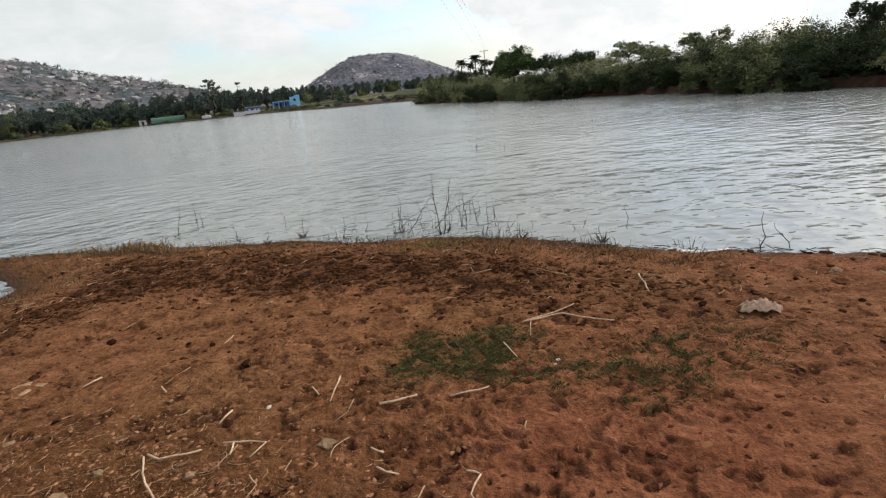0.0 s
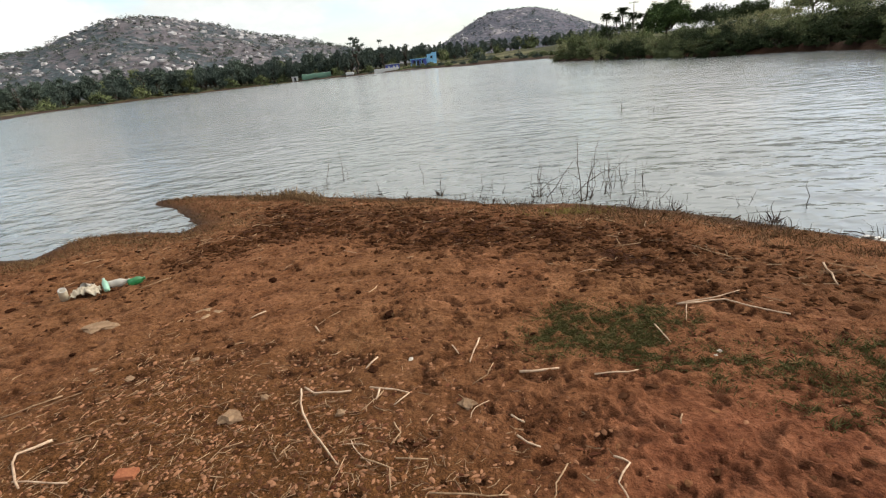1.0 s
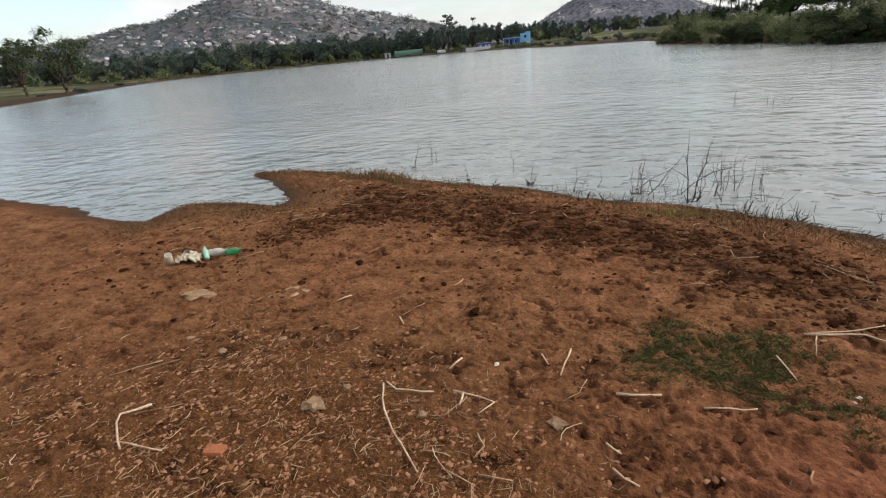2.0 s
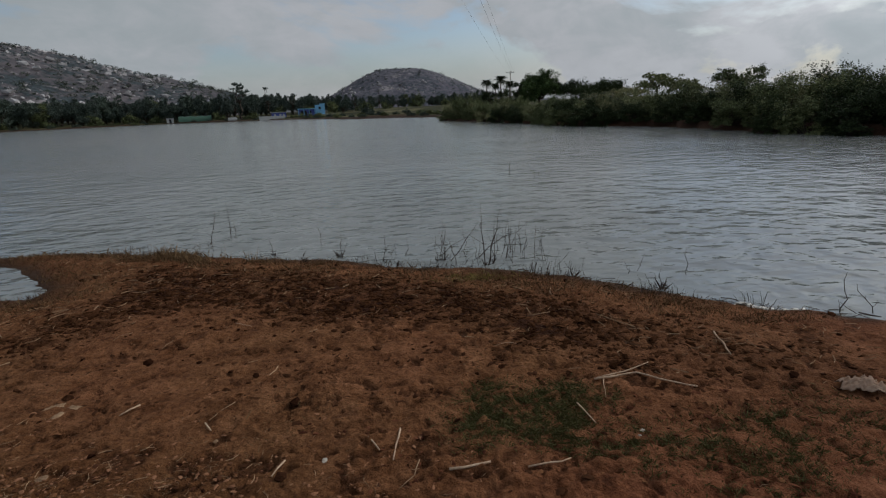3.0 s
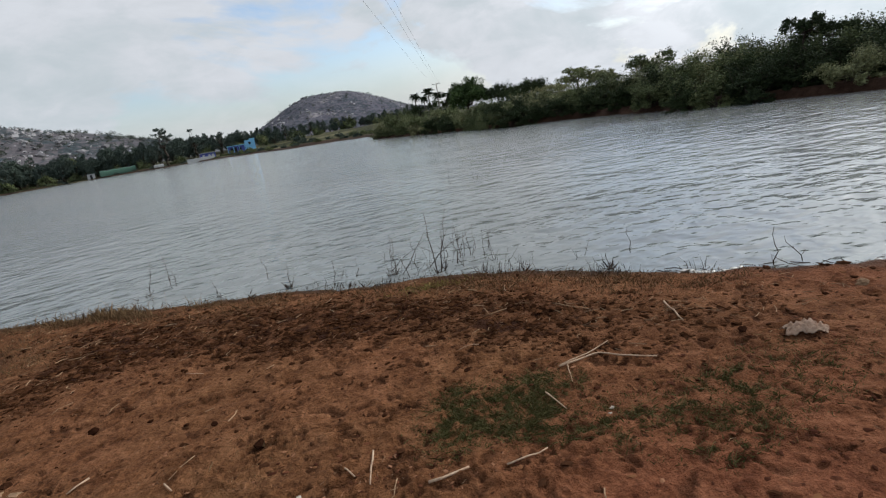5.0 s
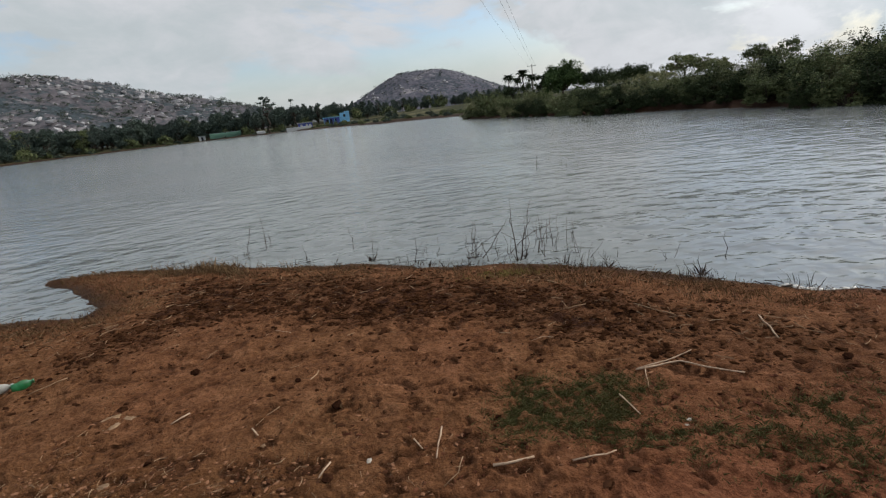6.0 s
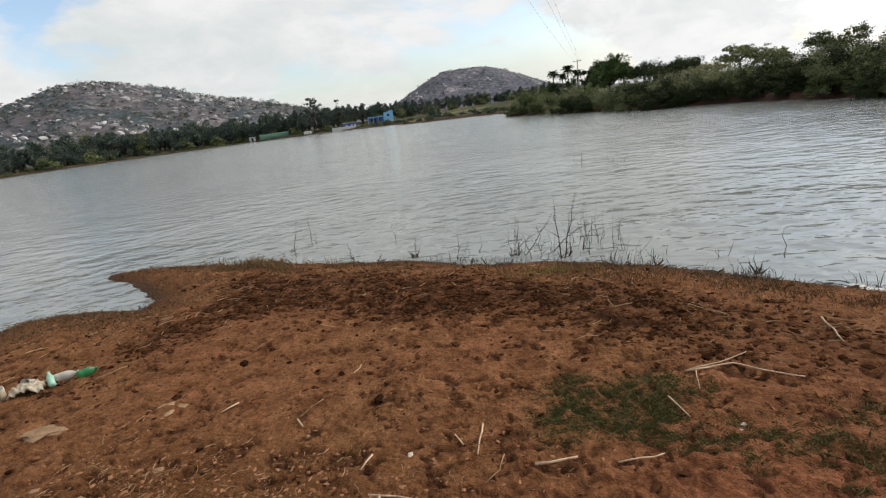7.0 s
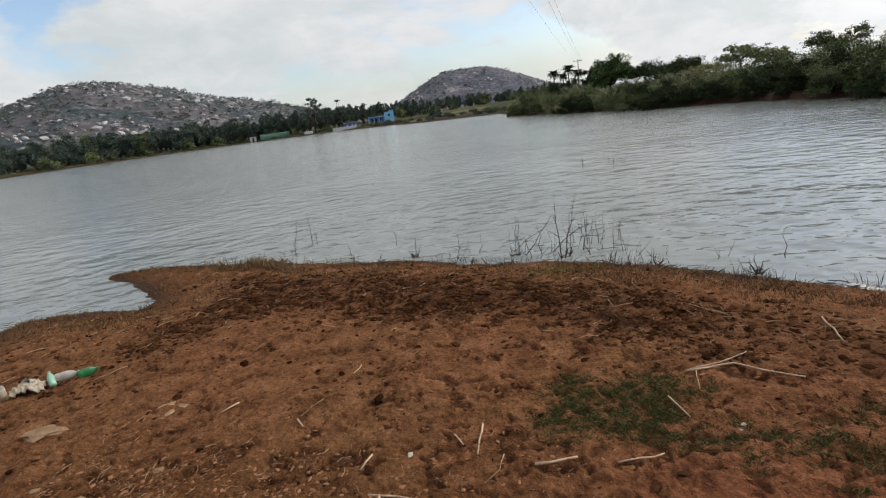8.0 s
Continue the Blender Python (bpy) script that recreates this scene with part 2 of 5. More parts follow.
    lumps = node(nt, "ShaderNodeTexVoronoi", Scale=24.0, Randomness=1.0)
    lumps.feature = "SMOOTH_F1"
    warp = mix(nt, 0.06, v, nt.nodes.new("ShaderNodeTexNoise").outputs["Color"])
    nt.links.new(warp, lumps.inputs["Vector"])
    h = math_node(nt, "SUBTRACT", h, math_node(nt, "MULTIPLY", lumps.outputs["Distance"], 0.35))
    bump(nt, b, h, 1.0, 0.040)
    return m


def water_material():
    """Silty green-grey lake water with small wind ripples."""
    m, nt, b = material("lake_water", 0.14, 0.5)
    b.inputs["IOR"].default_value = 1.33
    v = position(nt)

    def ripples(turn, sx, sy, scale, detail):
        n = nt.nodes.new("ShaderNodeMapping")
        n.inputs["Rotation"].default_value = (0, 0, radians(turn))
        n.inputs["Scale"].default_value = (sx, sy, 1)
        nt.links.new(v, n.inputs["Vector"])
        return noise_tex(nt, n.outputs[0], scale, detail, 0.45, 0.2)

    broad = noise_tex(nt, v, 0.05, 3)
    calm = ramp(nt, noise_tex(nt, v, 0.16, 3, 0.5, 0.3), [(0.36, 0.45), (0.62, 1.0)])
    nt.links.new(ramp(nt, broad, [(0.38, (0.170, 0.181, 0.171)), (0.62, (0.200, 0.199, 0.187))]), b.inputs["Base Color"])
    h = math_node(nt, "ADD", ripples(-20, 1.0, 1.5, 2.6, 2), math_node(nt, "MULTIPLY", ripples(25, 1.0, 1.3, 6.0, 2), 0.26))
    h = math_node(nt, "ADD", h, math_node(nt, "MULTIPLY", ripples(-48, 0.9, 1.6, 1.1, 1), 0.8))
    bump(nt, b, math_node(nt, "MULTIPLY", h, calm), 1.0, 0.074)
    return m


M["soil"] = soil_material()
M["water"] = water_material()


# ---- mesh helpers ----
def mesh_of(name, verts, faces, mat, smooth=False):
    me = bpy.data.meshes.new(name)
    me.from_pydata([tuple(v) for v in verts], [], faces)
    if mat is not None:
        me.materials.append(mat)
    if smooth:
        me.shade_smooth()
    me.update()
    return me


def part(name, me, parent, label="", at=None):
    ob = new(name, me)
    ob.parent = parent
    if at is not None:
        ob.matrix_local = at
    return tagged(ob, label)


def bm_mesh(name, bm, mat, smooth=False):
    me = bpy.data.meshes.new(name)
    bm.to_mesh(me)
    bm.free()
    me.materials.append(mat)
    if smooth:
        me.shade_smooth()
    return me


def thing(name, label, category, at=None, group="", kind=""):
    ob = tagged(new(name), label, category, group, kind)
    ob.empty_display_size = 0.1
    if at is not None:
        ob.matrix_basis = at
    return ob


def solid(name, me, label, category, at=None, group="", kind=""):
    ob = tagged(new(name, me), label, category, group, kind)
    if at is not None:
        ob.matrix_basis = at
    return ob


def box_bm(bm, x0, y0, z0, x1, y1, z1, bevel=0.0):
    r = bmesh.ops.create_cube(bm, size=1.0, matrix=Matrix.LocRotScale(((x0 + x1) / 2, (y0 + y1) / 2, (z0 + z1) / 2), None, (x1 - x0, y1 - y0, z1 - z0)))
    if bevel:
        edges = list({e for v in r["verts"] for e in v.link_edges})
        bmesh.ops.bevel(bm, geom=edges, offset=bevel, segments=2, affect="EDGES", profile=0.6)


def box_mesh(name, x0, y0, z0, x1, y1, z1, mat, bevel=0.0):
    bm = bmesh.new()
    box_bm(bm, x0, y0, z0, x1, y1, z1, bevel)
    return bm_mesh(name, bm, mat)


class Tubes:
    """Tapered tubes along lines of points, gathered into one mesh."""

    def __init__(self, sides=6):
        self.v, self.f, self.sides = [], [], sides

    def add(self, points, radii, link=None):
        n, k = len(points), self.sides
        pts = [Vector(p) for p in points]
        base = len(self.v)
        for i, p in enumerate(pts):
            d = (pts[min(i + 1, n - 1)] - pts[max(i - 1, 0)]).normalized()
            a = d.orthogonal().normalized() if abs(d.z) > 0.98 else d.cross(Vector((0, 0, 1))).normalized()
            b = d.cross(a)
            r = radii[i] if isinstance(radii, (list, tuple)) else radii
            for j in range(k):
                t = 2 * math.pi * j / k
                self.v.append(p + a * math.cos(t) * r + b * math.sin(t) * r)
        for i in range(n - 1):
            for j in range(k):
                q = base + i * k + j
                w = base + i * k + (j + 1) % k
                self.f.append((q, w, w + k, q + k))
        if link is not None and base:
            self.f.append((link, base, base + 1))
        self.f.append(tuple(base + j for j in range(k))[::-1])
        self.f.append(tuple(base + (n - 1) * k + j for j in range(k)))

    def mesh(self, name, mat, smooth=True):
        return mesh_of(name, self.v, self.f, mat, smooth)


def wander(rng, a, b, bends, amount):
    """A line from a to b that wanders."""
    a, b = np.array(a, float), np.array(b, float)
    out = [a]
    for i in range(1, bends):
        out.append(a + (b - a) * i / bends + rng.normal(0, amount, 3))
    return [tuple(p) for p in out] + [tuple(b)]


def leaf_mesh(name, pos, length, rng, mat, width=0.45, droop=0.0):
    """Folded pointed leaves at the given places, one island each."""
    n = len(pos)
    d = rng.normal(0, 1, (n, 3))
    d[:, 2] = d[:, 2] * 0.7 - droop
    d /= np.linalg.norm(d, axis=1)[:, None]
    s = np.cross(d, rng.normal(0, 1, (n, 3)))
    s /= np.linalg.norm(s, axis=1)[:, None]
    u = np.cross(d, s)
    L = (length * rng.uniform(0.6, 1.4, n))[:, None]
    v = np.empty((n, 4, 3))
    v[:, 0] = pos - d * L * 0.5
    v[:, 1] = pos + s * L * width * 0.5 + u * L * 0.10
    v[:, 2] = pos + d * L * 0.5
    v[:, 3] = pos - s * L * width * 0.5 + u * L * 0.10
    f = [(4 * i, 4 * i + 1, 4 * i + 2, 4 * i + 3) for i in range(n)]
    return mesh_of(name, v.reshape(-1, 3), f, mat)


def cloud_points(rng, blobs, n, clump=0, spread=0.42):
    """Places for leaves: tufts set over rounded masses, each tuft dense, with gaps between them."""
    w = np.array([b[3] * b[4] * b[5] for b in blobs]) ** 0.66
    k = max(3, n // (clump or max(7, n // 130)))
    pick = rng.choice(len(blobs), k, p=w / w.sum())
    d = rng.normal(0, 1, (k, 3))
    d /= np.linalg.norm(d, axis=1)[:, None]
    r = rng.uniform(0.15, 1.0, k) ** 0.5
    b = np.array(blobs)[pick]
    tuft = b[:, :3] + d * r[:, None] * b[:, 3:] * 0.85
    of = rng.integers(0, k, n)
    o = rng.normal(0, 1, (n, 3))
    o *= (rng.uniform(0, 1, n) ** 0.45 / np.linalg.norm(o, axis=1))[:, None]
    return tuft[of] + o * spread * rng.uniform(0.6, 1.25, k)[of][:, None] * b[of][:, 3:]


# ---- ground: one sheet from underfoot to the horizon, with the lake's basin in it ----
def hash2(ix, iy, seed):
    h = (ix * 374761393 + iy * 668265263 + seed * 974634777) & 0xFFFFFFFF
    h = ((h ^ (h >> 13)) * 1274126177) & 0xFFFFFFFF
    return ((h ^ (h >> 16)) & 0xFFFF) / 65535.0


def value_noise(x, y, seed):
    x, y = np.asarray(x, float), np.asarray(y, float)
    ix, iy = np.floor(x).astype(np.int64), np.floor(y).astype(np.int64)
    fx, fy = x - ix, y - iy
    fx, fy = fx * fx * (3 - 2 * fx), fy * fy * (3 - 2 * fy)
    a, b, c, d = (hash2(ix + i, iy + j, seed) for i, j in ((0, 0), (1, 0), (0, 1), (1, 1)))
    return (a * (1 - fx) + b * fx) * (1 - fy) + (c * (1 - fx) + d * fx) * fy - 0.5


def polar(az, d):
    return (d * math.sin(radians(az)), d * math.cos(radians(az)))


NEAR_SHORE = [(-14, 5.6), (-9, 5.75), (-6.6, 5.1), (-5.4, 4.57), (-4.76, 4.45), (-4.86, 5.2), (-4.36, 5.3), (-3.4, 5.05), (-3.42, 5.35), (-4.06, 6.05), (-4.95, 6.88), (-4.1, 6.92), (-3.18, 6.67), (-2.42, 6.47),
              (-1.48, 5.93), (-0.57, 5.68), (0.19, 5.24), (0.97, 4.95), (1.83, 4.42), (2.32, 3.93), (2.65, 3.65), (3.25, 3.16), (3.99, 2.77), (5.14, 2.25), (5.9, 2.2), (6.6, 2.28), (7.45, 1.67), (8.21, 0.82), (9.9, 0.42),
              (10.15, 0.83), (9.85, 1.8), (9.95, 2.35), (10.8, 2.5), (11.25, 1.2), (11.6, 0.1), (12.5, -1.01), (17.3, -3.58)]
FAR_SHORE = [polar(a, d) for a, d in ((101, 19.2), (95, 20), (88, 20.6), (79, 21.2), (67, 21.5), (55, 22.5), (43, 25.5), (39.5, 26.5), (29, 34), (22, 37.5), (18.5, 43), (13.5, 51), (7, 69), (6.6, 98), (2.8, 108),
                                      (-2.2, 118), (-5.9, 152), (-11.4, 195), (-20.5, 240), (-32, 235), (-41, 190), (-45.4, 134), (-49.3, 92), (-51.4, 83), (-54, 70), (-62, 55), (-75, 40), (-82, 20))]
LAKE = np.array(NEAR_SHORE + FAR_SHORE, float)


def shore_distance(x, y):
    """Metres to the waterline: plus on land, minus on the lake."""
    x, y = np.asarray(x, float), np.asarray(y, float)
    best, inside = np.full(x.shape, 1e9), np.zeros(x.shape, bool)
    for (ax, ay), (bx, by) in zip(LAKE, np.roll(LAKE, -1, axis=0)):
        ex, ey = bx - ax, by - ay
        t = np.clip(((x - ax) * ex + (y - ay) * ey) / (ex * ex + ey * ey), 0, 1)
        best = np.minimum(best, (x - ax - t * ex) ** 2 + (y - ay - t * ey) ** 2)
        cross = (ay > y) != (by > y)
        with np.errstate(divide="ignore", invalid="ignore"):
            inside ^= cross & (x < ex * (y - ay) / (ey if ey else 1e-9) + ax)
    d = np.sqrt(best)
    return np.where(inside, -d, d)


def smooth(e0, e1, v):
    t = np.clip((v - e0) / (e1 - e0), 0, 1)
    return t * t * (3 - 2 * t)


def fields(x, y):
    """Height of the ground and its distance to the waterline."""
    x, y = np.asarray(x, float), np.asarray(y, float)
    r = np.hypot(x, y)
    sd = shore_distance(x, y)
    sd = sd + np.minimum(1, r / 6) * (0.16 * value_noise(x * 2.1, y * 2.1, 3) + 0.08 * value_noise(x * 6.3, y * 6.3, 4)) + smooth(40, 120, r) * 3 * value_noise(x * 0.08, y * 0.08, 9)
    near = 1 - smooth(14, 22, r)
    land = 0.088 * (1 - np.exp(-np.maximum(sd, 0) / 0.9))
    lip = 0.04 * smooth(0.02, 0.10, sd + 0.08 * value_noise(x * 5, y * 5, 7)) * smooth(2.4, 3.4, x) * np.exp(-np.maximum(sd, 0) / 1.5)
    ridge = 0.05 * np.exp(-((sd - 0.75) / 0.5) ** 2) * smooth(3.2, 1.6, x) * (x < 9)
    across = 0.36 * smooth(0.05, 0.22, sd + 0.3 * value_noise(x * 0.9, y * 0.9, 5)) + 0.05 * value_noise(x * 2.1, y * 2.1, 6) * smooth(0.1, 0.5, sd) + 0.03 * np.clip(sd - 1, 0, 14)
    far = np.clip(sd, 0, 60) * (0.012 + 0.030 * smooth(95, 180, r))
    k = smooth(24, 60, r)
    z = WATER + near * (land + ridge + lip) + (1 - near) * ((1 - k) * across + k * np.maximum(far, across * 0.8))
    z = np.where(sd < 0, WATER - 0.7 * (1 - np.exp(sd / 3.0)) - 0.004, z)
    lumps = 0.026 * value_noise(x * 2.3, y * 2.3, 11) + 0.014 * value_noise(x * 5.4, y * 7.1, 12) + 0.016 * value_noise(x * 13, y * 17, 13)
    z = z + lumps * smooth(0.0, 0.5, sd) * near + smooth(20, 60, r) * smooth(0, 6, sd) * 0.5 * value_noise(x * 0.15, y * 0.15, 14)
    return z, sd


def ground_z(x, y):
    return float(fields(np.array([x]), np.array([y]))[0][0])


def blob(x, y, cx, cy, rx, ry, turn=0.0):
    c, s = math.cos(radians(turn)), math.sin(radians(turn))
    u, v = (x - cx) * c + (y - cy) * s, -(x - cx) * s + (y - cy) * c
    return np.exp(-((u / rx) ** 2 + (v / ry) ** 2))


def mud_zone(x, y, sd):
    band = np.exp(-(np.abs(sd - 1.17 + 0.35 * value_noise(x * 1.1, y * 1.1, 21)) / 0.36) ** 3) * smooth(-3.1, -2.1, x) * (1 - 0.78 * smooth(0.9, 1.8, x)) * smooth(3.0, 2.2, x)
    crust = smooth(-0.16, 0.10, value_noise(x * 8, y * 13, 22) + 0.5 * value_noise(x * 19, y * 27, 23) + 0.3 * value_noise(x * 2.1, y * 2.1, 24))
    return np.clip(band * (0.42 + 0.9 * crust), 0, 1)


def gravel_zone(x, y):
    return np.clip(1.25 * blob(x, y, -1.55, 1.35, 1.35, 0.95, 12) + 0.8 * blob(x, y, -0.5, 1.1, 0.8, 0.45) + 0.7 * blob(x, y, 2.9, -0.3, 0.6, 0.5) + 0.5 * value_noise(x * 2.5, y * 2.5, 31) - 0.15, 0, 1)


def patch(x, y, cx, cy, rx, ry, turn=0.0):
    """A flat-topped patch with a quick edge."""
    return np.exp(-np.log(1 / np.maximum(blob(x, y, cx, cy, rx, ry, turn), 1e-9)) ** 2)


def turf_zone(x, y):
    wx, wy = x + 0.16 * value_noise(x * 4, y * 4, 84), y + 0.16 * value_noise(x * 4, y * 4, 85)
    core = 1.1 * patch(wx, wy, 0.62, 2.27, 0.38, 0.27, -8) + 0.6 * patch(wx, wy, 0.98, 2.40, 0.20, 0.15)
    thin = 0.34 * patch(wx, wy, 1.00, 1.92, 0.36, 0.20, -15) + 0.30 * patch(wx, wy, 1.55, 1.76, 0.44, 0.33, 10) + 0.18 * patch(wx, wy, 2.05, 1.85, 0.5, 0.3)
    tuft = smooth(-0.2, 0.25, 0.6 * value_noise(x * 13, y * 15, 88) + 0.6 * value_noise(x * 31, y * 33, 87))
    return np.clip(core * (0.22 + 0.85 * tuft) + thin * (0.12 + 0.9 * tuft), 0, 1)


def build_ground():
    az = np.concatenate([np.arange(-66, 116, 0.25), np.arange(116, 294, 3.0)])
    rings = [0.25]
    while rings[-1] < 8:
        rings.append(rings[-1] * 1.0065)
    while rings[-1] < 16:
        rings.append(rings[-1] * 1.012)
    while rings[-1] < 27:
        rings.append(rings[-1] * 1.006)
    while rings[-1] < 4200:
        rings.append(rings[-1] * 1.035)
    rr = np.array(rings)
    A, Rr = np.meshgrid(np.radians(az), rr)
    x, y = (Rr * np.sin(A)).ravel(), (Rr * np.cos(A)).ravel()
    z, sd = fields(x, y)
    r = np.hypot(x, y)
    # hoof prints and scuffs in the soft earth
    rng = np.random.default_rng(5)
    shape = Rr.shape
    Z, X, Y, damp_shade = z.reshape(shape), x.reshape(shape), y.reshape(shape), np.zeros(shape)
    firm = gravel_zone(X, Y)
    track = [(0.04, 1.72), (0.28, 1.56), (0.48, 1.46), (0.70, 1.34), (0.93, 1.23), (1.17, 1.16)]
    hollows = [(3.67, -0.31), (4.45, -0.72), (4.67, -0.89), (4.03, -0.55), (5.21, -1.23), (3.52, -0.23)]
    for k in range(1800):
        q0, b0 = 9.5 * rng.uniform(0.02, 1.0) ** 0.75, rng.uniform(-64, 114)
        cx, cy = polar(b0, q0)
        a, d, t = rng.uniform(0.028, 0.075), rng.uniform(0.004, 0.015), rng.uniform(0, math.pi)
        if k < len(hollows):
            (cx, cy), a, d, t = hollows[k], rng.uniform(0.08, 0.13), 0.022, rng.uniform(-0.4, 0.4) - 1.1
        elif k < 64:
            along = rng.uniform(0, len(track) - 1.001)
            i = int(along)
            cx = track[i][0] + (track[i + 1][0] - track[i][0]) * (along - i) + rng.normal(0, 0.09)
            cy = track[i][1] + (track[i + 1][1] - track[i][1]) * (along - i) + rng.normal(0, 0.07)
            a, d = rng.uniform(0.03, 0.06), rng.uniform(0.006, 0.013)
        q0, b0 = math.hypot(cx, cy), math.degrees(math.atan2(cx, cy))
        i0, i1 = np.searchsorted(rr, (q0 - 0.22, q0 + 0.22))
        span = math.degrees(0.22 / q0)
        j0, j1 = np.searchsorted(az, (b0 - span, b0 + span))
        w = (slice(i0, i1), slice(j0, j1))
        if firm[w].size == 0:
            continue
        d *= 1 - 0.8 * float(firm[w].mean())
        u, v = (X[w] - cx) * math.cos(t) + (Y[w] - cy) * math.sin(t), -(X[w] - cx) * math.sin(t) + (Y[w] - cy) * math.cos(t)
        v = v + 0.4 * u * u / a
        q = (u / a) ** 2 + (v / (0.42 * a)) ** 2
        land_here = smooth(0.15, 0.4, sd.reshape(shape)[w])
        Z[w] += d * land_here * (-np.exp(-q ** 3) + 0.5 * np.exp(-((np.sqrt(q) - 1.55) / 0.4) ** 2))
        # Each print is coloured darker, for damp soil and the shade inside it.
        damp_shade[w] = np.maximum(damp_shade[w], np.exp(-q ** 3) * min(1.0, d / 0.010) * land_here)
    z, damp_shade = Z.ravel(), damp_shade.ravel()
    # crumbled and trodden surface
    kept = smooth(0.2, 0.6, sd) * (r < 16) * smooth(0.35, 0.8, r)
    wx, wy = x + 0.10 * value_noise(x * 4, y * 4, 18) + 0.3 * y, y + 0.10 * value_noise(x * 4, y * 4, 19) - 0.2 * x
    trodden = smooth(-0.15, 0.25, value_noise(x * 1.4, y * 1.7, 20))
    pits = -0.5 * value_noise(wx * 6, wy * 10, 15) + 0.65 * value_noise(wx * 14, wy * 22, 16) + 0.45 * value_noise(wx * 31, wy * 43, 25)
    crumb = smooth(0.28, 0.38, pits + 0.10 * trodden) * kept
    z -= 0.020 * crumb
    z += 0.012 * smooth(0.14, 0.34, 0.6 * value_noise(wx * 9, wy * 13, 17) + 0.6 * value_noise(wx * 21, wy * 31, 26)) * kept * (0.3 + trodden)
    z += 0.011 * (0.22 - np.abs(0.6 * value_noise(wx * 17, wy * 21, 27) + 0.6 * value_noise(wx * 34, wy * 41, 28))) * kept * (1 - gravel_zone(x, y)) * (0.4 + 0.9 * trodden)
    # Pits and prints get painted darkness: part moisture, part occlusion.
    damp_shade = np.maximum(0.55 * crumb, 0.5 * damp_shade)
    n, k = len(rr), len(az)
    i, j = np.meshgrid(np.arange(n - 1), np.arange(k), indexing="ij")
    jn = (j + 1) % k
    quads = np.stack([i * k + j, i * k + jn, (i + 1) * k + jn, (i + 1) * k + j], -1).reshape(-1, 4)
    me = bpy.data.meshes.new("ground")
    me.vertices.add(len(x) + 1)
    me.vertices.foreach_set("co", np.append(np.stack([x, y, z], -1).ravel(), (0.0, 0.0, float(z[:len(az)].mean()))))
    hub = len(x)
    tris = np.stack([np.full(k, hub), (np.arange(k) + 1) % k, np.arange(k)], -1)
    loops = np.concatenate([tris.ravel(), quads[:, ::-1].ravel()])
    me.loops.add(len(loops))
    me.loops.foreach_set("vertex_index", loops)
    me.polygons.add(k + len(quads))
    me.polygons.foreach_set("loop_start", np.concatenate([np.arange(k) * 3, 3 * k + np.arange(len(quads)) * 4]))
    me.update(calc_edges=True)
    far = smooth(26, 60, r)
    zones = {
        # The mud band, plus the painted darkness of pits and prints.
        "mud": np.clip(mud_zone(x, y, sd) + damp_shade + 0.5 * smooth(0.5, 0.1, sd + 0.5 * value_noise(x * 2.2, y * 2.2, 46)) * smooth(-1.6, -2.8, x) * (r < 14), 0, 1) * (1 - far),
        "gravel": gravel_zone(x, y),
        "turf": turf_zone(x, y),
        "red": np.clip(1.1 * blob(x, y, 1.2, 1.0, 1.5, 0.75, 5) + smooth(2.2, 4.5, x) * smooth(6, 3, r * 0 + y) + 0.6 * value_noise(x, y, 41) + 0.1, 0, 1) * (1 - far),
        "bank": np.clip(smooth(13, 17, r) * (1 - smooth(30, 45, r)) * (0.9 + 0.1 * smooth(2.6, 0.2, sd + value_noise(x * 1.3, y * 1.3, 44))) + far * smooth(9, 3, sd), 0, 1),
        "field": far * smooth(2, 6, sd + 3 * value_noise(x * 0.06, y * 0.06, 47)),
        "wet": smooth(0.30, 0.02, sd + 0.25 * value_noise(x * 3, y * 3, 43) + 0.12 * smooth(3, 5, x)) * (1 - smooth(12, 16, r)) + smooth(14, 17, r) * smooth(0.9, 0.1, sd) * (1 - far) * (1 - smooth(10, 14, y)) + 0.9 * blob(x, y, 10.3, 1.6, 1.1, 1.1) + 0.8 * far * smooth(4, 0, sd),
    }
    for key, value in zones.items():
        me.attributes.new(key, "FLOAT", "POINT").data.foreach_set("value", np.append(value, 0.0).astype(np.float32))
    me.materials.append(M["soil"])
    me.shade_smooth()
    return solid("ground", me, "reddish-brown trodden earth shore and flat dry land", "ground", kind="structure")


build_ground()

water = solid("water", mesh_of("water", [(-700, -300, 0), (700, -300, 0), (700, 700, 0), (-700, 700, 0)], [(0, 1, 2, 3)], M["water"]), "grey-green lake water with small wind ripples", "water", pose(0, 0, WATER), kind="structure")


